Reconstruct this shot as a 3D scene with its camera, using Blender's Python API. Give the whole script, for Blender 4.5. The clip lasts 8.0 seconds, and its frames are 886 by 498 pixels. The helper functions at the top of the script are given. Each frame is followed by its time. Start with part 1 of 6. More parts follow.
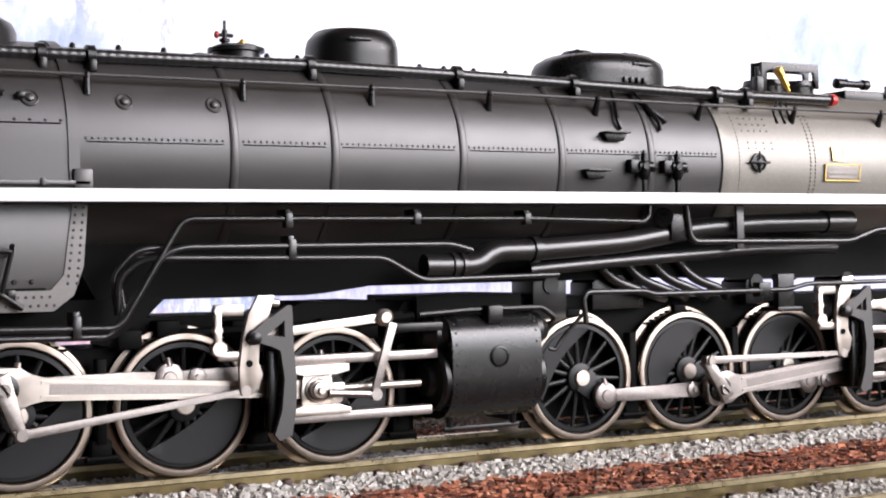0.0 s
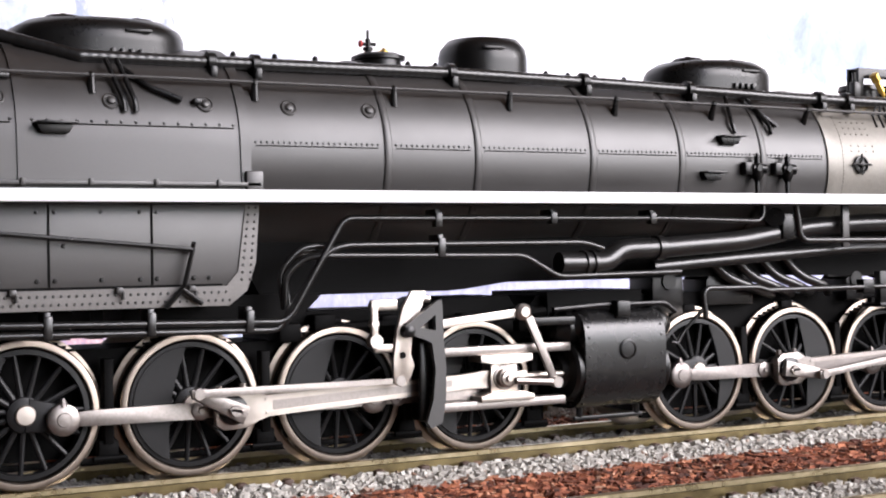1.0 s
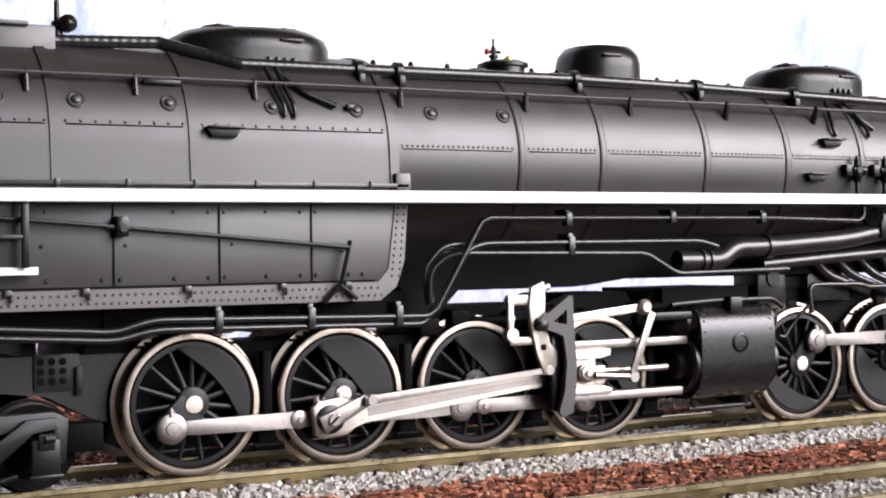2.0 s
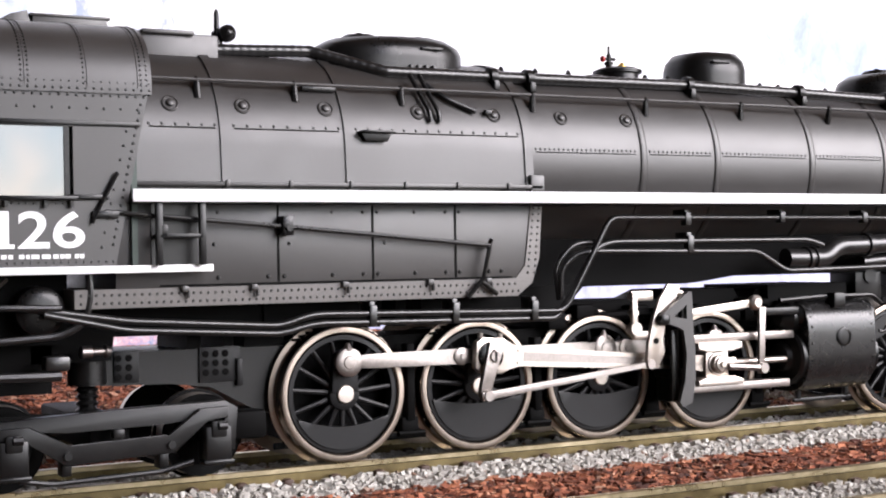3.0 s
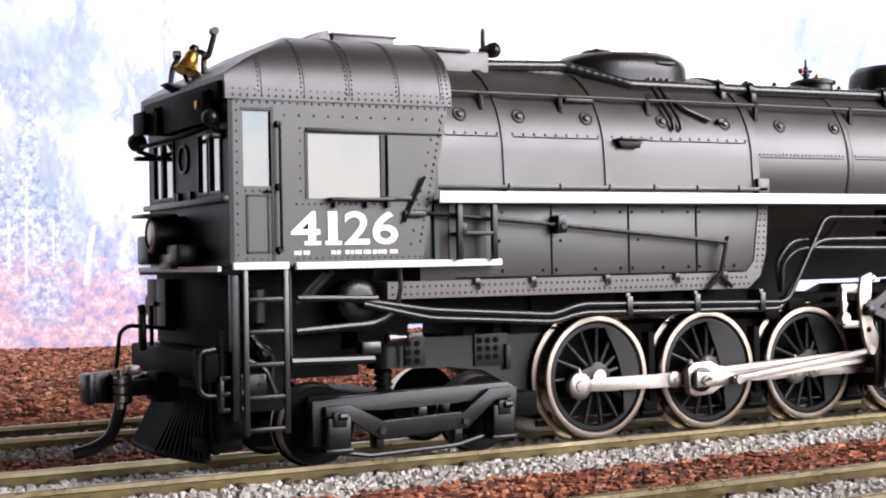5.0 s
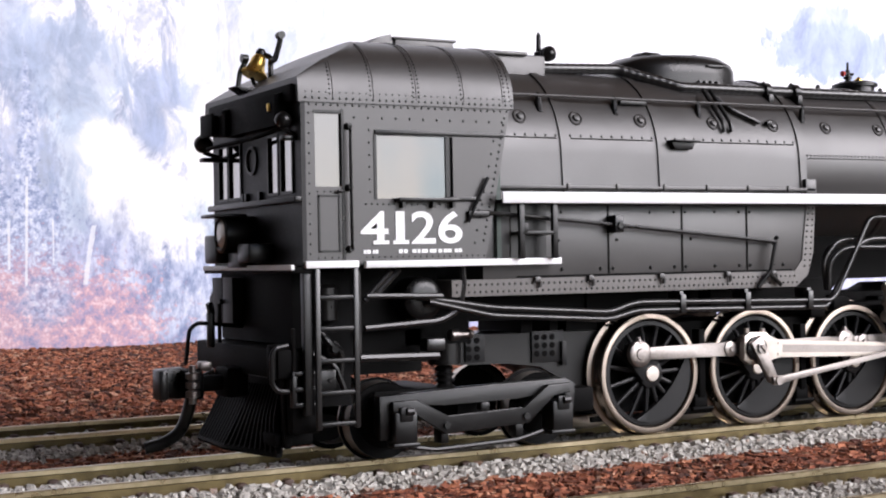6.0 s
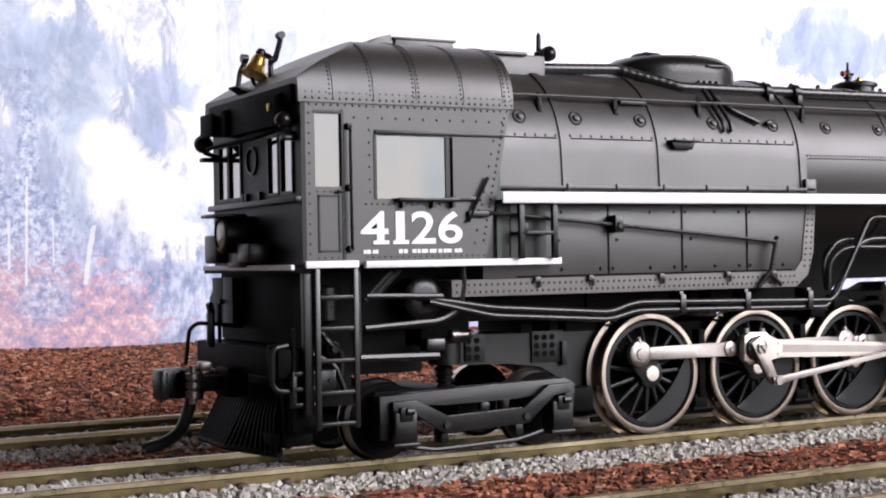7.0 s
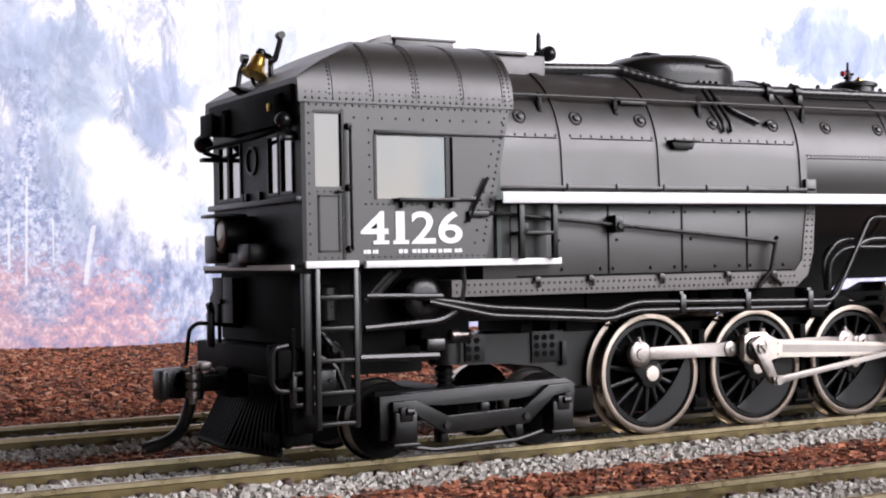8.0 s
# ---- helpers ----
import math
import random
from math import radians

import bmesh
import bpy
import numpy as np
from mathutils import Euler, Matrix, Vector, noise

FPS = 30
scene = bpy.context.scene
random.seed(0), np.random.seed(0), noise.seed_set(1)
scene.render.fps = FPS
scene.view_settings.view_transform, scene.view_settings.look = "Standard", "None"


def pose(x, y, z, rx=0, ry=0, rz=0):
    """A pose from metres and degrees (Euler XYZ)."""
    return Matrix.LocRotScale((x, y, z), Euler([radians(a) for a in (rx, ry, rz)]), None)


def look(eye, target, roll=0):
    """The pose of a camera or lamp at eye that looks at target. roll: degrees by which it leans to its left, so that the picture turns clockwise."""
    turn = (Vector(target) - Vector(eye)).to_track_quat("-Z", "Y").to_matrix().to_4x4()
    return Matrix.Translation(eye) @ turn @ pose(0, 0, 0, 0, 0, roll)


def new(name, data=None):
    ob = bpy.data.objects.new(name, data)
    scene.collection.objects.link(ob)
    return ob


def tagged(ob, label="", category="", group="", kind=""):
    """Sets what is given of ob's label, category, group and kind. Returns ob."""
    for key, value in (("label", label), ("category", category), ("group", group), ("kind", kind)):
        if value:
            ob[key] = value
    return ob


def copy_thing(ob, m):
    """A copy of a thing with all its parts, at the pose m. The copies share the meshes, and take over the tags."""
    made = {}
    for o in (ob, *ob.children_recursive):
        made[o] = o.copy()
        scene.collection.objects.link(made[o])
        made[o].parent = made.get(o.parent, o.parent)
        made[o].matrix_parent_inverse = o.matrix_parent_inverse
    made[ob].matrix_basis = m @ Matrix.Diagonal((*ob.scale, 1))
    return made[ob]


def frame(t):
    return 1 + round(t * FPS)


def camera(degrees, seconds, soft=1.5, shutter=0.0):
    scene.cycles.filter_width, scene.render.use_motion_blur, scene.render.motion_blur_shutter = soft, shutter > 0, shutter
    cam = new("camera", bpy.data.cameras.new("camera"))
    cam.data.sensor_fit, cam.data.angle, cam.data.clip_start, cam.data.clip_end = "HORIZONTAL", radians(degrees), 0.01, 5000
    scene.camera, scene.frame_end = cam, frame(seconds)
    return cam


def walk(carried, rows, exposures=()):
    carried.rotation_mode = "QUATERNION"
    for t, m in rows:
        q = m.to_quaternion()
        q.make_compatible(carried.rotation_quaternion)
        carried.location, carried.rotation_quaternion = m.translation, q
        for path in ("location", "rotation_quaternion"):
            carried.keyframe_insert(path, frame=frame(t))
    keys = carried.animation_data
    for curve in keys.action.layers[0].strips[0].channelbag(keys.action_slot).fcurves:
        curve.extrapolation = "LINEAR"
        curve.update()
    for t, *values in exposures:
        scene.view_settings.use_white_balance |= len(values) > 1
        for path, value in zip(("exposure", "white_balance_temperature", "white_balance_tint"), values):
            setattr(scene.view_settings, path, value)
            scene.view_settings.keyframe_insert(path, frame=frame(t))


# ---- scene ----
# A model railway in 1:87 scale. All shapes are written in millimetres; MM turns them into metres.
MM = 0.001


def mm(x, y, z, rx=0, ry=0, rz=0):
    return pose(x * MM, y * MM, z * MM, rx, ry, rz)


# ---- camera: it stands still ----
cam = camera(34.46, 8.0, soft=2.0)
EYE = Vector((0, -184.4, 27.07)) * MM
YAW, PITCH = radians(28.742), radians(0.405)
AIM = Vector((math.sin(YAW) * math.cos(PITCH), math.cos(YAW) * math.cos(PITCH), math.sin(PITCH)))
STAND = look(EYE, EYE + AIM, -1.057)
EXPOSURE = 1.09
walk(cam, [(0, STAND), (8, STAND)], [(0, EXPOSURE, 6580, 18), (4.2, EXPOSURE + 0.04, 6580, 18), (5.0, EXPOSURE + 0.01, 6550, 18), (6.2, EXPOSURE - 0.42, 6500, 18), (8, EXPOSURE - 0.42, 6500, 18)])

# ---- light: daylight from a window behind the camera ----
world = bpy.data.worlds.new("world")
scene.world = world
world.use_nodes = True
sky = world.node_tree.nodes.new("ShaderNodeTexSky")
sky.sky_type, sky.sun_disc = "NISHITA", False
sky.sun_elevation, sky.sun_rotation = radians(40), radians(200)
world.node_tree.links.new(sky.outputs[0], world.node_tree.nodes["Background"].inputs[0])
world.node_tree.nodes["Background"].inputs[1].default_value = 0.12


def window_lamp(name, eye, target, sx, sz, power, color):
    data = bpy.data.lights.new(name, "AREA")
    data.shape, data.size, data.size_y, data.energy, data.color = "RECTANGLE", sx, sz, power, color
    ob = new(name, data)
    ob.matrix_world = look(eye, target)
    return ob


# the daylight that comes in by the room's window
window_lamp("window_light", (1.13, -0.83, 0.52), (1.13, 0.0, 0.32), 1.62, 0.56, 22.6, (1.0, 0.985, 0.975))
# added low lamp in the same opening, to brighten the cab panes' reflection
low_fill = window_lamp("curtained_light", (0.95, -0.83, 0.125), (0.95, 0.0, 0.125), 1.62, 0.21, 2.6, (1.0, 1.0, 1.0))
low_fill.data.use_nodes = True


def low_fill_tint(nt):
    """Blue to cream blotches put into the added lamp, as a sky for the panes to reflect."""
    geo, n, mp = nt.nodes.new("ShaderNodeNewGeometry"), nt.nodes.new("ShaderNodeTexNoise"), nt.nodes.new("ShaderNodeMapping")
    mp.inputs["Scale"].default_value = (1.0, 1.0, 0.8)
    n.inputs["Scale"].default_value, n.inputs["Detail"].default_value = 26.0, 4.0
    r = nt.nodes.new("ShaderNodeValToRGB")
    r.color_ramp.elements[0].position, r.color_ramp.elements[0].color = 0.32, (0.62, 0.78, 0.86, 1)
    r.color_ramp.elements[1].position, r.color_ramp.elements[1].color = 0.62, (1.0, 0.97, 0.93, 1)
    nt.links.new(geo.outputs["Position"], mp.inputs[0])
    nt.links.new(mp.outputs[0], n.inputs["Vector"])
    nt.links.new(n.outputs[0], r.inputs[0])
    nt.links.new(r.outputs[0], nt.nodes["Emission"].inputs["Color"])


low_fill_tint(low_fill.data.node_tree)


# ---- materials ----
def tree(name):
    m = bpy.data.materials.new(name)
    m.use_nodes = True
    nt = m.node_tree
    return m, nt, nt.nodes["Principled BSDF"]


def ramp(nt, source, stops):
    r = nt.nodes.new("ShaderNodeValToRGB")
    el = r.color_ramp.elements
    while len(el) < len(stops):
        el.new(0.5)
    for e, (at, c) in zip(el, stops):
        e.position, e.color = at, (*c, 1) if len(c) == 3 else c
    nt.links.new(source, r.inputs[0])
    return r.outputs[0]


def noise_tex(nt, scale, detail=3.0, kind="Fac", rough=0.55):
    co = nt.nodes.new("ShaderNodeTexCoord")
    n = nt.nodes.new("ShaderNodeTexNoise")
    n.inputs["Scale"].default_value, n.inputs["Detail"].default_value, n.inputs["Roughness"].default_value = scale, detail, rough
    nt.links.new(co.outputs["Object"], n.inputs["Vector"])
    return n.outputs[kind]


def add_bump(nt, bsdf, height, distance, strength=0.4):
    b = nt.nodes.new("ShaderNodeBump")
    b.inputs["Distance"].default_value, b.inputs["Strength"].default_value = distance, strength
    nt.links.new(height, b.inputs["Height"])
    nt.links.new(b.outputs[0], bsdf.inputs["Normal"])


def painted(name, low, high, rough=0.5, spec=0.5, metal=0.0, grain=2500.0, bump=0.000005, spread=0.09):
    """A painted or metal surface, with blotches at two scales in colour, gloss and relief."""
    m, nt, b = tree(name)
    big, small = noise_tex(nt, 90.0), noise_tex(nt, grain)
    mix = nt.nodes.new("ShaderNodeMath")
    mix.operation = "MULTIPLY_ADD"
    nt.links.new(small, mix.inputs[0])
    mix.inputs[1].default_value = 0.5
    half = nt.nodes.new("ShaderNodeMath")
    half.operation = "MULTIPLY"
    half.inputs[1].default_value = 0.5
    nt.links.new(big, half.inputs[0])
    nt.links.new(half.outputs[0], mix.inputs[2])
    nt.links.new(ramp(nt, mix.outputs[0], [(0.3, low), (0.7, high)]), b.inputs["Base Color"])
    lo, hi = max(rough - spread, 0.02), min(rough + spread, 1)
    nt.links.new(ramp(nt, mix.outputs[0], [(0.3, (lo,) * 3), (0.7, (hi,) * 3)]), b.inputs["Roughness"])
    b.inputs["Metallic"].default_value = metal
    b.inputs["Specular IOR Level"].default_value = spec
    add_bump(nt, b, small, bump)
    return m


def varied(name, stops, rough=0.9, grain=2500.0, bump=0.00008, relief=0.6):
    """Loose pieces, each with its own tone."""
    m, nt, b = tree(name)
    g = nt.nodes.new("ShaderNodeNewGeometry")
    tone = ramp(nt, g.outputs["Random Per Island"], stops)
    mx = nt.nodes.new("ShaderNodeMix")
    mx.data_type, mx.blend_type = "RGBA", "MULTIPLY"
    mx.inputs["Factor"].default_value = relief
    fine = noise_tex(nt, grain)
    nt.links.new(tone, mx.inputs[6])
    nt.links.new(ramp(nt, fine, [(0.3, (0.45,) * 3), (0.65, (1.2,) * 3)]), mx.inputs[7])
    nt.links.new(mx.outputs[2], b.inputs["Base Color"])
    b.inputs["Roughness"].default_value = rough
    add_bump(nt, b, fine, bump, 0.6)
    return m


BLACK = painted("boiler_black_paint", (0.019, 0.0173, 0.0165), (0.028, 0.0255, 0.0243), 0.42, 0.72)
SATIN = painted("satin_black_paint", (0.003, 0.003, 0.0031), (0.006, 0.0057, 0.0056), 0.32, 0.36)
PIPE = painted("pipe_black_paint", (0.007, 0.0068, 0.0068), (0.012, 0.0115, 0.0113), 0.3, 0.6, 0.0, 500.0, 0.000001, 0.03)
FRAME = painted("frame_black", (0.0015, 0.0015, 0.0015), (0.0035, 0.0033, 0.0033), 0.6, 0.06)
GREYBLACK = painted("wheel_centre_paint", (0.0045, 0.0045, 0.005), (0.008, 0.008, 0.0085), 0.45, 0.3)
TRUCK = painted("truck_black_paint", (0.004, 0.004, 0.0042), (0.008, 0.0077, 0.0076), 0.36, 0.36)
STRIP_GREY = painted("strip_grey_paint", (0.13, 0.124, 0.118), (0.19, 0.182, 0.174), 0.6, 0.5)
GLOSS = painted("gloss_black_paint", (0.007, 0.007, 0.0072), (0.012, 0.0117, 0.0117), 0.27, 0.5, 0.0, 400.0, 0.000001, 0.03)
GRAPHITE = painted("graphite_paint", (0.15, 0.138, 0.12), (0.22, 0.205, 0.18), 0.42, 0.6, 0.3)
WHITE = painted("white_paint", (0.78, 0.78, 0.79), (0.86, 0.86, 0.86), 0.4)
STEEL = painted("bright_steel", (0.46, 0.41, 0.365), (0.60, 0.54, 0.49), 0.42, 0.5, 1.0, 800.0, 0.0000012, 0.05)
TYRE = painted("tyre_nickel", (0.33, 0.275, 0.23), (0.44, 0.375, 0.32), 0.42, 0.5, 1.0, 800.0, 0.0000012, 0.05)
TREAD = painted("tyre_tread", (0.26, 0.215, 0.18), (0.38, 0.32, 0.27), 0.2, 0.5, 1.0, 800.0, 0.0000012, 0.05)
DULLSTEEL = painted("dull_rod_steel", (0.17, 0.152, 0.143), (0.28, 0.252, 0.24), 0.4, 0.5, 1.0, bump=0.0000015, spread=0.05)
BRASS = painted("polished_brass", (0.74, 0.47, 0.10), (0.87, 0.6, 0.17), 0.3, 0.5, 1.0, bump=0.0000015, spread=0.05)
RED = painted("red_paint", (0.35, 0.012, 0.012), (0.5, 0.025, 0.02), 0.4)
RAIL = painted("rail_side", (0.05, 0.036, 0.015), (0.21, 0.16, 0.066), 0.36, 0.5, 0.5, 500.0, 0.000003)
RAILHEAD = painted("rail_head", (0.40, 0.33, 0.19), (0.60, 0.51, 0.34), 0.3, 0.5, 1.0, 900.0, 0.0000015, 0.06)
TIE = painted("tie_plastic", (0.04, 0.02, 0.013), (0.075, 0.04, 0.027), 0.6, 0.4)
LINING = painted("cab_lining", (0.05, 0.07, 0.06), (0.08, 0.10, 0.09), 0.7)
STONE = varied("grey_stone", [(0.0, (0.35, 0.328, 0.295)), (0.4, (0.47, 0.445, 0.405)), (0.88, (0.57, 0.545, 0.50)), (0.97, (0.51, 0.48, 0.44)), (1.0, (0.25, 0.145, 0.095))], relief=0.35)
CHIP = varied("brown_chip", [(0.0, (0.04, 0.016, 0.012)), (0.3, (0.15, 0.05, 0.028)), (0.65, (0.33, 0.105, 0.055)), (0.9, (0.48, 0.185, 0.095)), (1.0, (0.56, 0.34, 0.23))], relief=0.5)
EARTH = painted("brown_earth", (0.035, 0.014, 0.009), (0.09, 0.036, 0.022), 0.95, 0.2, 0.0, 1200.0, 0.0004)
PLASTER = painted("room_plaster", (0.20, 0.195, 0.19), (0.25, 0.245, 0.24), 0.9, 0.2, 0.0, 60.0, 0.001)
BOARDS = painted("floor_boards", (0.12, 0.09, 0.07), (0.2, 0.15, 0.11), 0.6, 0.4, 0.0, 40.0, 0.001)
CEIL = painted("ceiling_brown", (0.15, 0.085, 0.05), (0.21, 0.125, 0.075), 0.8, 0.2, 0.0, 60.0, 0.001)


# ---- mesh building, in millimetres ----
def part(name, bm, material, parent=None, label="", at=None, angle=35, double=()):
    bmesh.ops.recalc_face_normals(bm, faces=bm.faces)
    bmesh.ops.scale(bm, vec=(MM, MM, MM), verts=bm.verts)
    me = bpy.data.meshes.new(name)
    bm.to_mesh(me)
    bm.free()
    for m in (material, *double):
        me.materials.append(m)
    me.polygons.foreach_set("use_smooth", [True] * len(me.polygons))
    me.set_sharp_from_angle(angle=radians(angle))
    ob = new(name, me)
    if parent is not None:
        ob.parent = parent
    if at is not None:
        ob.matrix_basis = at
    return tagged(ob, label)


def bm_new():
    return bmesh.new()


def box(bm, x0, x1, y0, y1, z0, z1, bevel=0.0, m=None):
    vs = [bm.verts.new((x, y, z)) for x in (x0, x1) for y in (y0, y1) for z in (z0, z1)]
    fs = [bm.faces.new([vs[i] for i in q]) for q in ((0, 1, 3, 2), (4, 6, 7, 5), (0, 4, 5, 1), (2, 3, 7, 6), (0, 2, 6, 4), (1, 5, 7, 3))]
    if bevel:
        es = list({e for f in fs for e in f.edges})
        r = bmesh.ops.bevel(bm, geom=es, offset=bevel, segments=2, affect="EDGES", profile=0.5)
        vs = list({v for f in r["faces"] for v in f.verts} | {v for v in vs if v.is_valid})
    if m is not None:
        bmesh.ops.transform(bm, matrix=m, verts=vs)
    return vs


def basis(d):
    d = Vector(d).normalized()
    a = Vector((0, 0, 1)) if abs(d.z) < 0.9 else Vector((1, 0, 0))
    u = d.cross(a).normalized()
    return u, d.cross(u)


def lathe(bm, origin, axis, profile, seg=24, ring=False):
    """profile: (along the axis, radius). Closed by caps at both ends, or on itself as a ring."""
    o, d = Vector(origin), Vector(axis).normalized()
    u, v = basis(d)
    rings = []
    n = seg
    for h, r in profile:
        rings.append([bm.verts.new(o + d * h + (u * math.cos(a) + v * math.sin(a)) * max(r, 1e-4))
                      for a in (radians(360 * i / seg) for i in range(n))])
    for a, b in zip(rings, rings[1:] + (rings[:1] if ring else [])):
        for i in range(seg):
            j = (i + 1) % n
            bm.faces.new((a[i], a[j], b[j], b[i]))
    if not ring:
        bm.faces.new(list(reversed(rings[0])))
        bm.faces.new(rings[-1])
    return rings


def rod(bm, p0, p1, r, seg=12, r1=None):
    p0, p1 = Vector(p0), Vector(p1)
    return lathe(bm, p0, p1 - p0, [(0, r), ((p1 - p0).length, r if r1 is None else r1)], seg)


def rounded(pts, rad, steps=4):
    """A line of points with its corners rounded."""
    pts = [Vector(p) for p in pts]
    out = [pts[0]]
    for a, b, c in zip(pts, pts[1:], pts[2:]):
        k = min(rad, (a - b).length * 0.45, (c - b).length * 0.45)
        p, q = b + (a - b).normalized() * k, b + (c - b).normalized() * k
        for i in range(steps + 1):
            t = i / steps
            out.append(p * (1 - t) ** 2 + b * 2 * t * (1 - t) + q * t * t)
    return out + [pts[-1]]


def tube(bm, pts, r, seg=10, rad=1.0, steps=4):
    pts = rounded(pts, rad, steps) if len(pts) > 2 and rad else [Vector(p) for p in pts]
    u, v = basis(pts[1] - pts[0])
    rings = []
    for i, p in enumerate(pts):
        d = (pts[min(i + 1, len(pts) - 1)] - pts[max(i - 1, 0)]).normalized()
        u = (u - d * u.dot(d)).normalized()
        v = d.cross(u)
        rr = r[i] if isinstance(r, list) else r
        rings.append([bm.verts.new(p + (u * math.cos(a) + v * math.sin(a)) * rr) for a in (2 * math.pi * k / seg for k in range(seg))])
    for a, b in zip(rings, rings[1:]):
        for i in range(seg):
            j = (i + 1) % seg
            bm.faces.new((a[i], a[j], b[j], b[i]))
    bm.faces.new(list(reversed(rings[0])))
    bm.faces.new(rings[-1])


def plate(bm, pts, y0, y1, bevel=0.0):
    """A plate with the outline pts (x, z), from y0 to y1."""
    a = [bm.verts.new((x, y0, z)) for x, z in pts]
    b = [bm.verts.new((x, y1, z)) for x, z in pts]
    n = len(pts)
    fs = [bm.faces.new(a), bm.faces.new(list(reversed(b)))]
    fs += [bm.faces.new((a[i], b[i], b[(i + 1) % n], a[(i + 1) % n])) for i in range(n)]
    if bevel:
        es = list({e for f in fs[:2] for e in f.edges})
        bmesh.ops.bevel(bm, geom=es, offset=bevel, segments=2, affect="EDGES", profile=0.5)


def slab(bm, pts, x0, x1):
    """A plate with the outline pts (y, z), from x0 to x1."""
    a = [bm.verts.new((x0, y, z)) for y, z in pts]
    b = [bm.verts.new((x1, y, z)) for y, z in pts]
    n = len(pts)
    bm.faces.new(a), bm.faces.new(list(reversed(b)))
    for i in range(n):
        bm.faces.new((a[i], b[i], b[(i + 1) % n], a[(i + 1) % n]))


def pierced(bm, us, vs, holes, place):
    """A sheet of cells with holes through it. us, vs: the cell lines; holes: cells (i, j) left out; place(u, v, k): the point on side k."""
    made = {}

    def vert(i, j, k):
        if (i, j, k) not in made:
            made[i, j, k] = bm.verts.new(place(us[i], vs[j], k))
        return made[i, j, k]
    nu, nv = len(us) - 1, len(vs) - 1

    def solid(i, j):
        return 0 <= i < nu and 0 <= j < nv and (i, j) not in holes
    for i in range(nu):
        for j in range(nv):
            if not solid(i, j):
                continue
            for k in (0, 1):
                bm.faces.new([vert(a, b, k) for a, b in ((i, j), (i + 1, j), (i + 1, j + 1), (i, j + 1))])
            for di, dj, (a, b), (c, d) in ((-1, 0, (i, j), (i, j + 1)), (1, 0, (i + 1, j), (i + 1, j + 1)), (0, -1, (i, j), (i + 1, j)), (0, 1, (i, j + 1), (i + 1, j + 1))):
                if not solid(i + di, j + dj):
                    bm.faces.new((vert(a, b, 0), vert(c, d, 0), vert(c, d, 1), vert(a, b, 1)))


def rivet(bm, p, n=(0, -1, 0), r=0.17, h=0.14):
    r *= 1.15
    p, n = Vector(p), Vector(n).normalized()
    u, v = basis(n)
    ring = [bm.verts.new(p - n * 0.03 + (u * math.cos(a) + v * math.sin(a)) * r) for a in (math.pi * k / 3 for k in range(6))]
    top = [bm.verts.new(p + n * h + (u * math.cos(a) + v * math.sin(a)) * r * 0.5) for a in (math.pi * k / 3 for k in range(6))]
    for i in range(6):
        j = (i + 1) % 6
        bm.faces.new((ring[i], ring[j], top[j], top[i]))
    bm.faces.new(top)


def rivets(bm, a, b, step, n=(0, -1, 0), r=0.17):
    a, b = Vector(a), Vector(b)
    k = max(1, round((b - a).length / step))
    for i in range(k + 1):
        rivet(bm, a.lerp(b, i / k), n, r)


# ---- the locomotive's way: where it stands, in millimetres from its last place ----
WAY = [(0.0, -114.58), (0.5, -104.16), (1.0, -92.95), (1.5, -82.62), (2.0, -72.0), (2.5, -61.4), (3.0, -50.86), (3.5, -39.99),
       (4.0, -29.24), (4.5, -18.81), (5.0, -9.7), (5.2, -5.5), (5.4, -2.6), (5.6, -0.9), (5.8, -0.2), (6.0, 0.0), (8.0, 0.0)]


def way(t):
    for i in range(len(WAY) - 1):
        (t0, s0), (t1, s1) = WAY[i], WAY[i + 1]
        if t <= t1:
            def slope(k):
                k0, k1 = max(k - 1, 0), min(k + 1, len(WAY) - 1)
                return 0.0 if WAY[k][0] >= 6.0 else (WAY[k1][1] - WAY[k0][1]) / (WAY[k1][0] - WAY[k0][0])
            h = t1 - t0
            u = (t - t0) / h
            return ((2 * u ** 3 - 3 * u * u + 1) * s0 + (u ** 3 - 2 * u * u + u) * h * slope(i)
                    + (3 * u * u - 2 * u ** 3) * s1 + (u ** 3 - u * u) * h * slope(i + 1))
    return 0.0


WHEEL_R, CRANK = 9.24, 4.3
PITCH_OF = {"a": 20.75, "b": 19.8}   # distance from driver to driver
DRIVERS_A = [131.1 + PITCH_OF["a"] * k for k in range(4)]
DRIVERS_B = [233.0 + PITCH_OF["b"] * k for k in range(4)]
PHASE = {"a": 134.0, "b": 330.0}   # crank angle when it stands, degrees, counted from +x to +z


def crank_angle(t, engine):
    return PHASE[engine] - math.degrees(way(t) / WHEEL_R)


MOVERS = []   # (part, function of time that gives its pose)
LOCO = new("steam_locomotive")
tagged(LOCO, "black cab-forward steam locomotive model with white edge stripes standing on rails", "locomotive")


# ---- ground, track and room ----
def big_box(name, x0, x1, y0, y1, z0, z1, material, label, cat):
    bm = bm_new()
    box(bm, x0 * 1000, x1 * 1000, y0 * 1000, y1 * 1000, z0 * 1000, z1 * 1000)
    return tagged(part(name, bm, material), label, cat, kind="structure")


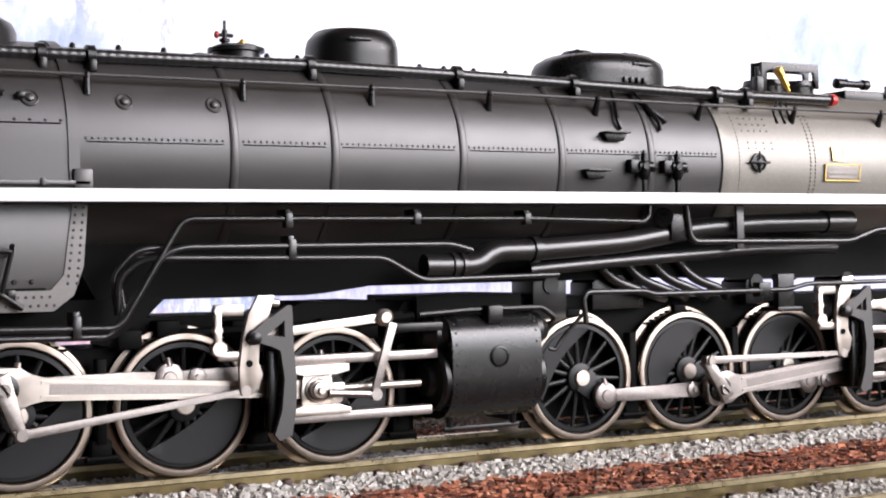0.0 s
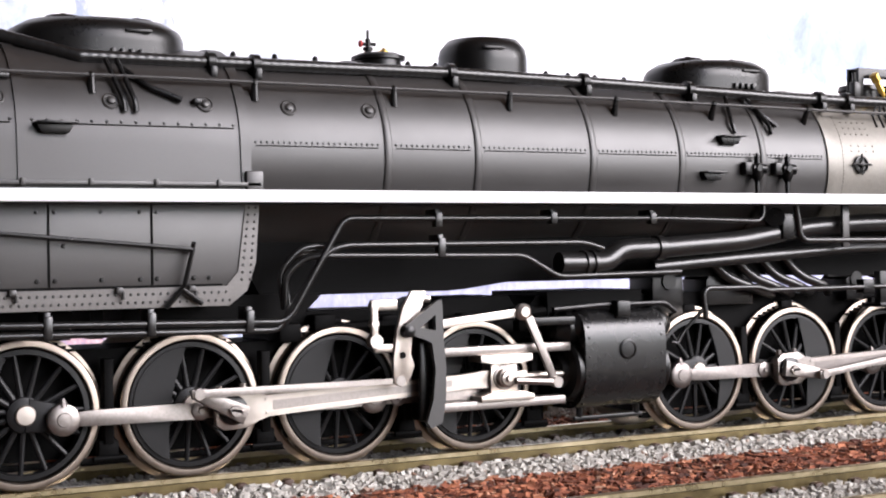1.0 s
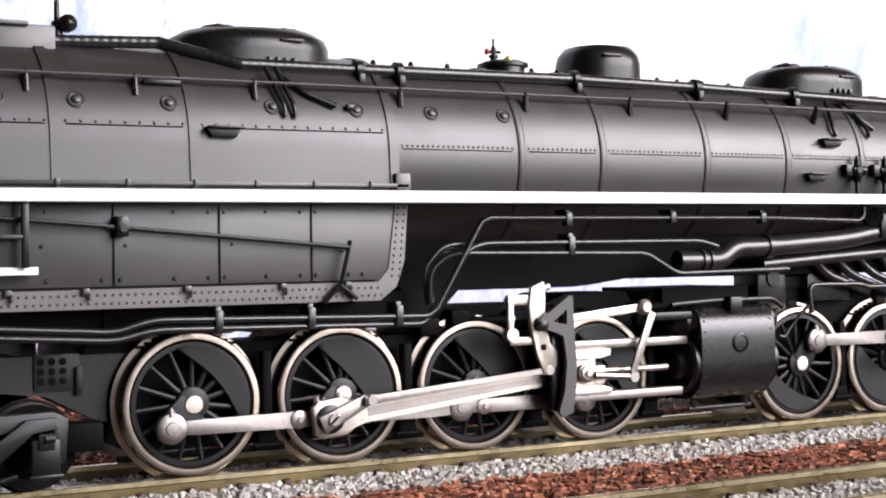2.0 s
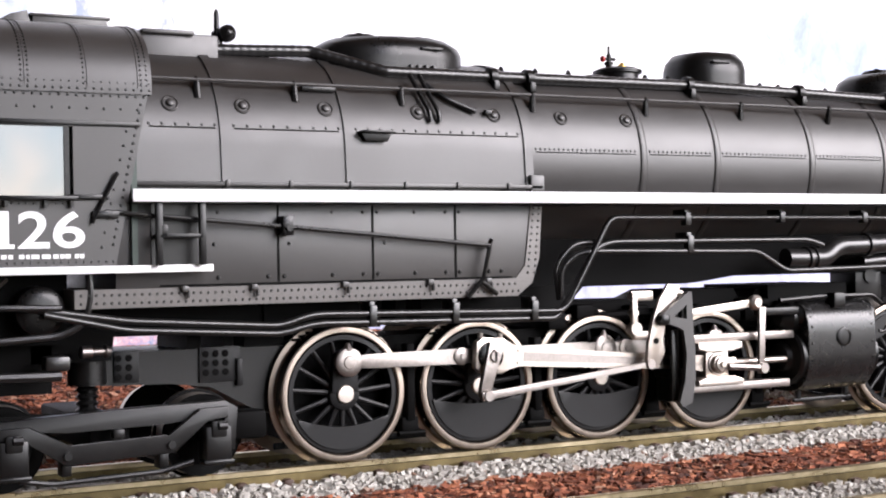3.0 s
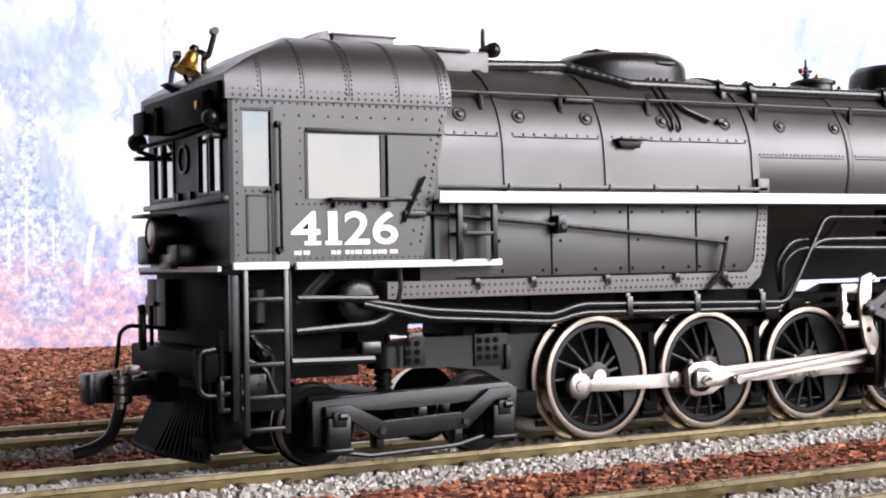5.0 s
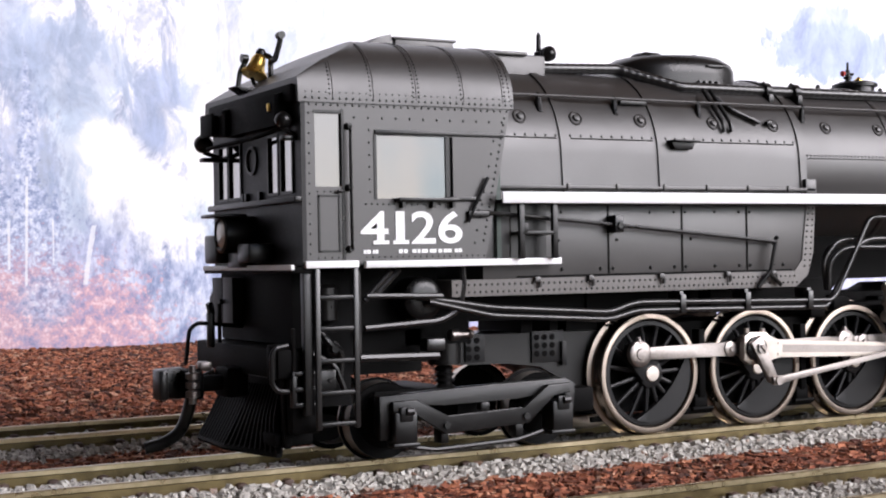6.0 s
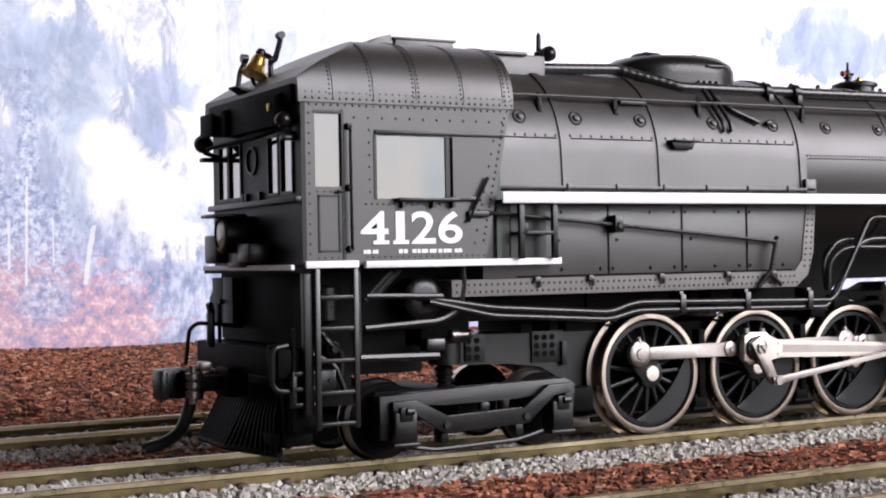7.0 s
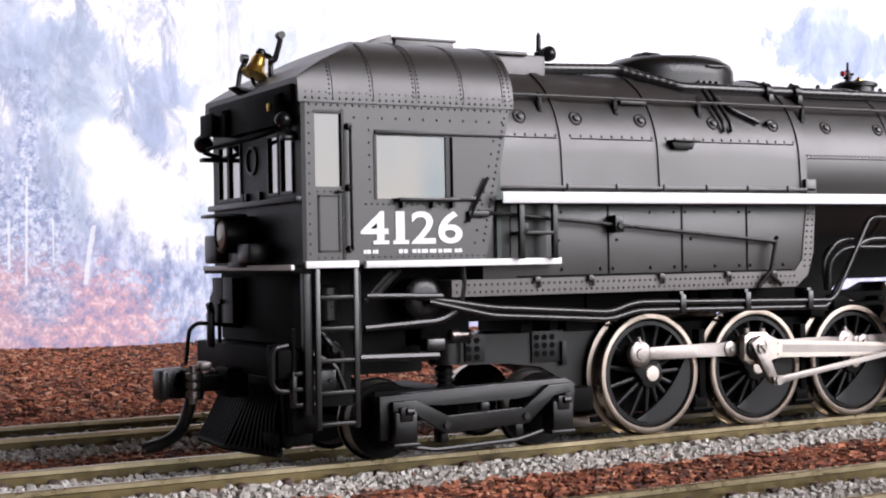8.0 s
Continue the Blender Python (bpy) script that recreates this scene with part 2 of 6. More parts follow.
def wall_with_window(name, fixed, axis, a0, a1, z0, z1, w0, w1, wz0, wz1, thick, label):
    """A wall with an opening for a window that goes through it."""
    bm = bm_new()
    for p0, p1, q0, q1 in ((a0, w0, z0, z1), (w1, a1, z0, z1), (w0, w1, z0, wz0), (w0, w1, wz1, z1)):
        if axis == "y":
            box(bm, p0 * 1000, p1 * 1000, (fixed - thick) * 1000, fixed * 1000, q0 * 1000, q1 * 1000)
        else:
            box(bm, fixed * 1000, (fixed + thick) * 1000, p0 * 1000, p1 * 1000, q0 * 1000, q1 * 1000)
    return tagged(part(name, bm, PLASTER), label, "wall", kind="structure")


def build_room():
    big_box("floor", -1.6, 2.2, -0.9, 1.4, -0.95, -0.9, BOARDS, "dark wooden floor of the room", "floor")
    # unseen ceiling, its brown added to tint what the black tops reflect
    big_box("ceiling", -1.6, 2.2, -0.9, 1.4, 1.6, 1.65, CEIL, "plain brown ceiling, unseen, added to close the room", "ceiling")
    wall_with_window("wall_south", -0.8, "y", -1.6, 2.2, -0.9, 1.6, 0.13, 1.96, 0.02, 1.05, 0.1, "plastered wall with a wide window opening")
    big_box("wall_east", 2.2, 2.3, -0.9, 1.4, -0.9, 1.6, PLASTER, "plain plastered wall", "wall")
    big_box("wall_north", -1.6, 2.2, 1.4, 1.5, -0.9, 1.6, PLASTER, "plain plastered wall", "wall")
    big_box("wall_west", -1.7, -1.6, -0.9, 1.4, -0.9, 1.6, PLASTER, "plain plastered wall", "wall")
    big_box("ground", -0.5, 1.1, -0.16, 0.42, -0.9, -0.0034, EARTH, "brown earth base of the model railway", "ground")


def shard():
    """The corners and triangles of a block, from which broken stones are made."""
    v = np.array([(x, y, z) for x in (-1, 1) for y in (-1, 1) for z in (-1, 1)], float)
    q = ((0, 1, 3, 2), (4, 6, 7, 5), (0, 4, 5, 1), (2, 3, 7, 6), (0, 2, 6, 4), (1, 5, 7, 3))
    f = np.array([t for a, b, c, d in q for t in ((a, b, c), (a, c, d))])
    return v * 0.62, f


def scatter(name, places, sizes, flat, material, label, cat, seed):
    """Loose stones or chips at the given places, joined in one mesh."""
    rng = np.random.default_rng(seed)
    v, f = shard()
    n = len(places)
    shapes = (v[None] + rng.uniform(-0.26, 0.26, (60, 8, 3))) * rng.uniform(0.75, 1.25, (60, 1, 3))
    pick = rng.integers(0, 60, n)
    a, b, c = rng.uniform(0, 6.28, (3, n))
    tilt = rng.normal(0, 0.7, n) if flat < 0.7 else a * 1.7
    pts = shapes[pick] * (np.array([1, 1, flat]) if flat > 0.7 else np.array([1.3, 0.85, flat]))
    ca, sa, ct, st = np.cos(b)[:, None], np.sin(b)[:, None], np.cos(tilt)[:, None], np.sin(tilt)[:, None]
    y, z = pts[:, :, 1] * ct - pts[:, :, 2] * st, pts[:, :, 1] * st + pts[:, :, 2] * ct
    x, y = pts[:, :, 0] * ca - y * sa, pts[:, :, 0] * sa + y * ca
    pts = np.stack([x, y, z], 2) * sizes[:, None, None] + places[:, None, :]
    faces = (f[None] + 8 * np.arange(n)[:, None, None]).reshape(-1, 3)
    me = bpy.data.meshes.new(name)
    me.vertices.add(n * 8)
    me.vertices.foreach_set("co", (pts.reshape(-1) * MM).astype(np.float32))
    me.loops.add(len(faces) * 3)
    me.loops.foreach_set("vertex_index", faces.reshape(-1).astype(np.int32))
    me.polygons.add(len(faces))
    me.polygons.foreach_set("loop_start", np.arange(0, len(faces) * 3, 3, dtype=np.int32))
    me.update(calc_edges=True)
    me.polygons.foreach_set("use_smooth", [False] * len(faces))
    me.materials.append(material)
    return tagged(new(name, me), label, cat, kind="stuff")


def ballast_height(y):
    """Height of a ballast bed's surface, y from the middle of its track."""
    a = abs(y)
    if a < 13.5:
        return -2.4 if 6.3 < a < 11.4 else -1.95
    return -1.95 - (a - 13.5) * 0.24


TRACKS = [(0.0, "track"), (55.6, "track"), (-58.7, "track")]


def build_rails():
    prof = [(-1.15, -2.5), (1.15, -2.5), (1.15, -2.15), (0.25, -1.8), (0.25, -0.85), (0.5, -0.7), (0.5, -0.12), (0.36, 0.0), (-0.36, 0.0), (-0.5, -0.12), (-0.5, -0.7), (-0.25, -0.85), (-0.25, -1.8), (-1.15, -2.15)]
    for y, _ in TRACKS:
        track = tagged(new("railway_track"), "model railway track with brassy rails on brown ties", "track", "parallel tracks", "structure")
        track.matrix_basis = mm(0, y, 0)
        for side in (-8.7, 8.7):
            bm = bm_new()
            slab(bm, [(side + a, z) for a, z in prof], -260, 760)
            ob = part("rail", bm, RAIL, track, double=(RAILHEAD,), angle=25)
            for p in ob.data.polygons:
                if p.center.z > -0.0006:
                    p.material_index = 1


def build_ties():
    bm = bm_new()
    box(bm, -1.2, 1.2, -14.5, 14.5, -4.0, -2.3, 0.12)
    for s in (-8.7, 8.7):
        for k in (-1, 1):
            box(bm, -0.85, 0.85, s + k * 1.65 - 0.75, s + k * 1.65 + 0.75, -2.6, -1.2, 0.5)
    tie = part("tie", bm, TIE)
    parents = [o for o in scene.objects if o.name.startswith("railway_track")]
    for track in parents:
        for k in range(64):
            o = bpy.data.objects.new("tie", tie.data)
            scene.collection.objects.link(o)
            o.parent = track
            o.matrix_basis = mm(-80 + 6.6 * k + random.uniform(-0.2, 0.2), 0, random.uniform(-0.05, 0.03), 0, 0, random.uniform(-0.6, 0.6))
    bpy.data.objects.remove(tie)


def build_ballast():
    rng = np.random.default_rng(5)
    for ty, _ in TRACKS:
        x0, x1 = (-40, 400) if ty < 40 else (-40, 560)
        near0, near1 = {0.0: (15, 225), 55.6: (30, 290), -58.7: (15, 165)}[ty]
        n = {0.0: 44000, 55.6: 22000, -58.7: 30000}[ty]
        x = np.where(rng.random(n) < 0.72, rng.uniform(near0, near1, n), rng.uniform(x0, x1, n))
        y = np.clip(rng.normal(0, 12, n), -23.5, 23.5)
        y = np.where(rng.random(n) < 0.75, rng.uniform(-21.5, 21.5, n), y)
        z = np.array([ballast_height(v) for v in y]) + rng.uniform(-0.6, 0.35, n)
        near = (np.abs(np.abs(y) - 8.7) < 2.5)
        z[near] = np.minimum(z[near], -2.6)
        size = rng.uniform(0.30, 0.66, n) * np.where(np.abs(y) < 9, 0.85, 1.0)
        scatter("ballast", np.stack([x, y + ty, z], 1), size, 0.85, STONE, "loose grey stone ballast along the rails", "ballast", 100 + int(ty))
    n = 46000
    x, y = np.where(rng.random(n) < 0.7, rng.uniform(15, 240, n), rng.uniform(-40, 400, n)), np.where(rng.random(n) < 0.5, rng.uniform(-41, -17, n), rng.uniform(17, 40, n))
    scatter("gravel", np.stack([x, y, -3.3 + rng.uniform(-0.3, 0.5, n)], 1), rng.uniform(0.28, 0.8, n), 0.5, CHIP, "reddish brown bark chips between the tracks", "gravel", 3)
    n = 90000
    y = 72 + 275 * rng.random(n) ** 1.1
    x = rng.uniform(0, 1, n) * (180 + y * 1.0) - 40 + y * 0.3
    z = -3.2 + rng.uniform(-0.4, 0.9, n) + 1.0 * np.sin(x * 0.03) * np.clip((y - 80) / 100, 0, 1)
    scatter("gravel", np.stack([x, y, z], 1), rng.uniform(0.4, 1.1, n), 0.45, CHIP, "reddish brown bark chips behind the tracks", "gravel", 4)


# ---- printed backdrop ----
def build_backdrop():
    bm = bm_new()
    box(bm, -600, 1300, 345, 349, -20, 560)
    m, nt, b = tree("printed_mountains")
    co = nt.nodes.new("ShaderNodeTexCoord")
    sep = nt.nodes.new("ShaderNodeSeparateXYZ")
    nt.links.new(co.outputs["Object"], sep.inputs[0])

    def math_node(op, a, b_=None, c=None):
        n = nt.nodes.new("ShaderNodeMath")
        n.operation = op
        for i, v in enumerate((a, b_, c)):
            if v is None:
                continue
            if isinstance(v, (int, float)):
                n.inputs[i].default_value = v
            else:
                nt.links.new(v, n.inputs[i])
        return n.outputs[0]

    def fine(scale, detail, stretch=1.0, lean=0.0, swirl=0.0):
        mp = nt.nodes.new("ShaderNodeMapping")
        mp.inputs["Scale"].default_value = (1, 1, stretch)
        mp.inputs["Rotation"].default_value = (0, lean, 0)
        nt.links.new(co.outputs["Object"], mp.inputs[0])
        n = nt.nodes.new("ShaderNodeTexNoise")
        n.inputs["Scale"].default_value, n.inputs["Detail"].default_value, n.inputs["Roughness"].default_value = scale, detail, 0.72
        n.inputs["Distortion"].default_value = swirl
        nt.links.new(mp.outputs[0], n.inputs[0])
        return n.outputs["Fac"]

    rocky, leafy, woods = fine(62, 12, 0.6, 0.7, 0.5), fine(300, 10), fine(190, 10, 0.5)

    def blob(x, z, rx, rz, texture, rag=1.0, soft=0.16):
        dx = math_node("DIVIDE", math_node("SUBTRACT", sep.outputs[0], x * MM), rx * MM)
        dz = math_node("DIVIDE", math_node("SUBTRACT", sep.outputs[2], z * MM), rz * MM)
        d = math_node("SQRT", math_node("ADD", math_node("MULTIPLY", dx, dx), math_node("MULTIPLY", dz, dz)))
        d = math_node("ADD", d, math_node("MULTIPLY", math_node("SUBTRACT", texture, 0.5), rag * 2.4))
        mr = nt.nodes.new("ShaderNodeMapRange")
        mr.interpolation_type = "SMOOTHSTEP"
        mr.inputs["From Min"].default_value, mr.inputs["From Max"].default_value = 1 + soft, 1 - soft
        nt.links.new(d, mr.inputs[0])
        return mr.outputs[0]

    def spire(x, tip, tall, wide):
        """A pine: narrow at its tip, ragged at its sides."""
        d = math_node("ABSOLUTE", math_node("SUBTRACT", sep.outputs[0], x * MM))
        drop = math_node("DIVIDE", math_node("SUBTRACT", tip * MM, sep.outputs[2]), tall * MM)
        reach = math_node("MULTIPLY", math_node("MULTIPLY", drop, wide * MM), math_node("MULTIPLY_ADD", boughs, 3.4, -0.7))
        mr = nt.nodes.new("ShaderNodeMapRange")
        mr.inputs["From Min"].default_value, mr.inputs["From Max"].default_value = 0.0006, -0.0006
        nt.links.new(math_node("SUBTRACT", d, reach), mr.inputs[0])
        return mr.outputs[0]

    boughs = fine(210, 5, 2.2)
    ridges = fine(75, 14, 0.45, 0.75, 0.7)
    far = ramp(nt, rocky, [(0.38, (0.60, 0.66, 0.80)), (0.52, (0.84, 0.85, 0.89))])
    slope = ramp(nt, ridges, [(0.43, (0.33, 0.38, 0.51)), (0.47, (0.50, 0.54, 0.66)), (0.505, (0.68, 0.69, 0.76)), (0.525, (0.85, 0.85, 0.88))])
    mx0 = nt.nodes.new("ShaderNodeMix")
    mx0.data_type = "RGBA"
    nt.links.new(blob(140, 72, 68, 75, rocky, 0.7, 0.5), mx0.inputs[0])
    nt.links.new(far, mx0.inputs[6])
    nt.links.new(slope, mx0.inputs[7])
    color = mx0.outputs[2]

    def over(color, mask, tint, texture, lo=0.5, hi=1.35, amount=1.0):
        shade = ramp(nt, texture, [(0.3, tuple(c * lo for c in tint)), (0.7, tuple(min(c * hi, 0.9) for c in tint))])
        mx = nt.nodes.new("ShaderNodeMix")
        mx.data_type = "RGBA"
        f = math_node("MULTIPLY", mask, amount)
        nt.links.new(f, mx.inputs[0])
        nt.links.new(color, mx.inputs[6])
        nt.links.new(shade, mx.inputs[7])
        return mx.outputs[2]

    def cover(color, mask, texture, stops, amount=1.0):
        """Leafage in several tones laid over what is behind it."""
        mx = nt.nodes.new("ShaderNodeMix")
        mx.data_type = "RGBA"
        nt.links.new(math_node("MULTIPLY", mask, amount), mx.inputs[0])
        nt.links.new(color, mx.inputs[6])
        nt.links.new(ramp(nt, texture, stops), mx.inputs[7])
        return mx.outputs[2]

    def stem(x, low, high, wide, lean):
        """A bare pale trunk."""
        mid = math_node("MULTIPLY_ADD", math_node("SUBTRACT", sep.outputs[2], low * MM), lean, x * MM)
        d = math_node("ABSOLUTE", math_node("SUBTRACT", sep.outputs[0], mid))
        side = math_node("LESS_THAN", d, math_node("MULTIPLY", leafy, wide * MM * 2))
        return math_node("MULTIPLY", side, math_node("MULTIPLY", math_node("GREATER_THAN", sep.outputs[2], low * MM), math_node("LESS_THAN", sep.outputs[2], high * MM)))

    speck = fine(430, 6)
    forest = [(0.36, (0.20, 0.25, 0.42)), (0.47, (0.36, 0.42, 0.60)), (0.55, (0.58, 0.63, 0.78)), (0.66, (0.84, 0.86, 0.90))]
    bushes = [(0.35, (0.25, 0.26, 0.43)), (0.45, (0.47, 0.36, 0.50)), (0.52, (0.66, 0.40, 0.45)), (0.59, (0.82, 0.60, 0.63)), (0.68, (0.90, 0.86, 0.88))]
    slate, shrub, wood, snow = (0.36, 0.43, 0.60), (0.52, 0.27, 0.32), (0.19, 0.23, 0.36), (0.84, 0.86, 0.92)
    # sky and slopes, then woods, shrubs and snow
    color = over(color, blob(135, 98, 24, 22, rocky), slate, rocky, 0.75, 1.7, 0.7)
    color = over(color, blob(170, 87, 12, 17, rocky), slate, rocky, 0.7, 1.5, 0.85)
    color = over(color, blob(186, 100, 10, 20, rocky), slate, rocky, 0.9, 1.9, 0.4)
    color = over(color, blob(112, 112, 18, 16, rocky), slate, rocky, 0.75, 1.6, 0.7)
    color = over(color, blob(212, 112, 12, 14, rocky), slate, rocky, 0.9, 1.9, 0.4)
    color = over(color, blob(136, 62, 22, 30, rocky), slate, rocky, 0.8, 1.8, 0.7)
    color = over(color, blob(516, 126, 46, 15, rocky, 0.8), (0.30, 0.36, 0.52), rocky, 0.8, 1.5, 0.95)
    color = over(color, blob(512, 140, 22, 9, rocky, 0.8), (0.32, 0.38, 0.54), rocky, 0.8, 1.6, 0.8)
    color = over(color, blob(330, 24, 260, 22, woods, 0.7), (0.46, 0.48, 0.72), woods, 0.7, 1.4, 0.85)
    color = over(color, blob(330, 4, 330, 20, woods, 0.6), (0.40, 0.42, 0.64), woods, 0.65, 1.5, 0.9)
    color = over(color, blob(178, 16, 24, 30, woods, 0.9), wood, woods, 0.7, 1.9, 0.85)
    color = over(color, blob(188, 40, 14, 16, rocky, 0.9), slate, woods, 0.7, 1.9, 0.7)
    color = over(color, blob(116, 50, 14, 44, woods, 0.9), wood, woods, 0.8, 2.2, 0.55)
    color = over(color, blob(116, 24, 20, 8, leafy, 1.2), wood, leafy, 0.6, 1.9, 0.6)
    for x, z, rx, rz in ((146, 72, 10, 10), (152, 60, 14, 13), (162, 48, 17, 14), (174, 36, 13, 9), (196, 70, 20, 22)):
        color = over(color, blob(x, z, rx, rz, rocky, 1.1, 0.25), snow, rocky, 0.95, 1.1)
    for x, tip, tall, wide in ((117, 108, 100, 8), (109, 84, 80, 7), (124, 62, 50, 5), (171, 28, 30, 3.5), (178, 36, 40, 4), (185, 28, 30, 3.5), (191, 40, 44, 4), (198, 34, 38, 4), (165, 20, 24, 3)):
        color = over(color, spire(x, tip, tall, wide), (0.36, 0.41, 0.55), leafy, 0.7, 1.7, 0.75)
    # woods below the snow, bushes in bloom in front of them, bare trunks
    color = cover(color, blob(186, 8, 30, 24, woods, 0.8, 0.2), woods, forest, 0.9)
    color = cover(color, blob(150, 26, 14, 20, woods, 1.0, 0.3), woods, forest, 0.65)
    color = cover(color, blob(112, 34, 24, 20, speck, 1.3, 0.3), speck, forest, 0.7)
    color = cover(color, spire(118, 106, 92, 9), speck, forest, 0.85)
    color = cover(color, spire(108, 78, 66, 8), speck, forest, 0.75)
    color = cover(color, spire(128, 58, 44, 6), speck, forest, 0.7)
    color = cover(color, blob(112, 0, 50, 28, speck, 1.3, 0.3), leafy, bushes, 0.85)
    color = cover(color, blob(146, 2, 20, 22, speck, 1.3, 0.3), leafy, bushes, 0.8)
    color = cover(color, blob(124, 14, 10, 8, speck, 1.5, 0.3), speck, forest, 0.7)
    for x, low, high, wide, lean in ((138.5, 20, 42, 1.0, 0.16), (117, 20, 60, 0.5, 0.02), (111, 26, 44, 0.5, 0.0), (127, 28, 44, 0.35, 0.0)):
        color = over(color, stem(x, low, high, wide, lean), snow, leafy, 0.95, 1.1, 0.7)
    nt.links.new(color, b.inputs["Base Color"])
    b.inputs["Roughness"].default_value = 0.6
    b.inputs["Specular IOR Level"].default_value = 0.2
    ob = part("backdrop", bm, m)
    tagged(ob, "printed mountain landscape backdrop behind the railway", "backdrop", kind="structure")

# ---- locomotive ----
def circle_arc(cy, cz, r, a0, a1, n):
    return [(cy + r * math.cos(radians(a0 + (a1 - a0) * i / n)), cz + r * math.sin(radians(a0 + (a1 - a0) * i / n))) for i in range(n + 1)]


BOILER_Z = 41.0


def boiler_r(x):
    return 14.15 if x < 195 else 14.15 - (min(x, 262) - 195) / 67 * 1.2


def skin(x, z, off=0.0, r=None):
    """A point of the boiler's near side at the height z, and the normal there."""
    r = (boiler_r(x) if r is None else r)
    s = max(-1, min(1, (z - BOILER_Z) / r))
    n = Vector((0, -math.sqrt(1 - s * s), s))
    return Vector((x, 0, BOILER_Z)) + n * (r + off), n


def band(x, r, width=1.1, a0=-25, a1=205):
    """A band round the boiler's upper part."""
    bm = bm_new()
    lathe(bm, (x - width / 2, 0, BOILER_Z), (1, 0, 0), [(0, r - 0.5), (0, r + 0.14), (0.15, r + 0.24), (width - 0.15, r + 0.24), (width, r + 0.14), (width, r - 0.5)], 90, True)
    return bm


def build_boiler():
    bm = bm_new()
    prof = [(x, boiler_r(x)) for x in (150, 170, 195, 210, 230, 250, 258)]
    lathe(bm, (0, 0, BOILER_Z), (1, 0, 0), prof, 120)
    boiler = part("boiler", bm, BLACK, LOCO)
    for x in (177.7, 191.6, 211.0, 227.4, 243.5):
        part("boiler_band", band(x + 0.6, boiler_r(x)), BLACK, boiler)
    bm = bm_new()
    for x0, x1 in ((159.5, 176.8), (179.5, 190.8), (193.2, 210.2), (212.6, 226.8), (229, 243), (245, 256.5)):
        a, n = skin(x0, 42.4)
        b, _ = skin(x1, 42.4)
        rivets(bm, a, b, 0.8, n, 0.19)
        a, n = skin(x0, 41.95)
        b, _ = skin(x1, 41.95)
        tube(bm, [a, b], 0.09, 6, 0)
    part("seam_rivets", bm, SATIN, boiler)
    # smokebox
    bm = bm_new()
    lathe(bm, (0, 0, BOILER_Z), (1, 0, 0), [(257.6, 12.9), (257.7, 13.3), (258.6, 13.45), (259.4, 13.3), (290, 13.2), (331, 13.2)], 120)
    smoke = part("smokebox", bm, GRAPHITE, LOCO, "bare graphite-grey smokebox with rivet rows")
    bm = bm_new()
    for x in (261.0, 275.6, 276.6):
        for i in range(26):
            p, n = skin(x, 33.5 + 0.62 * i, 0, 13.26)
            rivet(bm, p, n, 0.2)
    for k in range(5):
        for j in range(3):
            p, n = skin(262.4 + 1.25 * k, 46.2 + 1.0 * j, 0, 13.26)
            rivet(bm, p, n, 0.2)
    for k in range(4):
        for j in range(2):
            p, n = skin(263 + 1.6 * k, 43.4 + 0.9 * j, 0, 13.26)
            rivet(bm, p, n, 0.16)
    part("smokebox_rivets", bm, GRAPHITE, smoke)
    bm = bm_new()
    p, n = skin(264.6, 41.2, 0.1, 13.3)
    lathe(bm, p, n, [(0, 1.5), (0.3, 1.45), (0.35, 1.2), (0.1, 1.15), (0.12, 0.5), (0.5, 0.45), (0.6, 0.2)], 24)
    rod(bm, p + Vector((-2.0, 0, 0)) + n * 0.35, p + Vector((2.0, 0, 0)) + n * 0.35, 0.22, 8)
    rod(bm, p + Vector((0, 0, -1.7)) + n * 0.35, p + Vector((0, 0, 1.7)) + n * 0.35, 0.15, 8)
    part("washout_cover", bm, SATIN, smoke)
    # builder's plates
    for x0, x1, z0, z1 in ((278.4, 286.0, 38.5, 41.2), (280.1, 282.7, 41.7, 44.0)):
        bm = bm_new()
        q, n = skin((x0 + x1) / 2, (z0 + z1) / 2, 0.05, 13.3)
        w, h = (x1 - x0) / 2, (z1 - z0) / 2
        m = Matrix.Translation(q) @ Matrix((Vector((1, 0, 0)), -n, n.cross(Vector((1, 0, 0))) * -1)).transposed().to_4x4()
        vs = box(bm, -w, w, -0.15, 0.1, -h, h, 0.08, m)
        pl = part("makers_plate", bm, GRAPHITE, smoke, "small plate with a thin brass border")
        bm = bm_new()
        for a0, a1, c0, c1 in ((-w, w, h - 0.16, h), (-w, w, -h, -h + 0.16), (-w, -w + 0.16, -h, h), (w - 0.16, w, -h, h)):
            box(bm, a0, a1, -0.22, -0.1, c0, c1, 0, m)
        part("plate_border", bm, BRASS, pl)
        bm = bm_new()
        for i in range(3 if w > 2 else 1):
            z = h * 0.5 - i * h * 0.5
            box(bm, -w * 0.8, w * 0.8, -0.2, -0.12, z - h * 0.12, z + h * 0.12, 0, m)
        part("lettering_bar", bm, DULLSTEEL, pl)


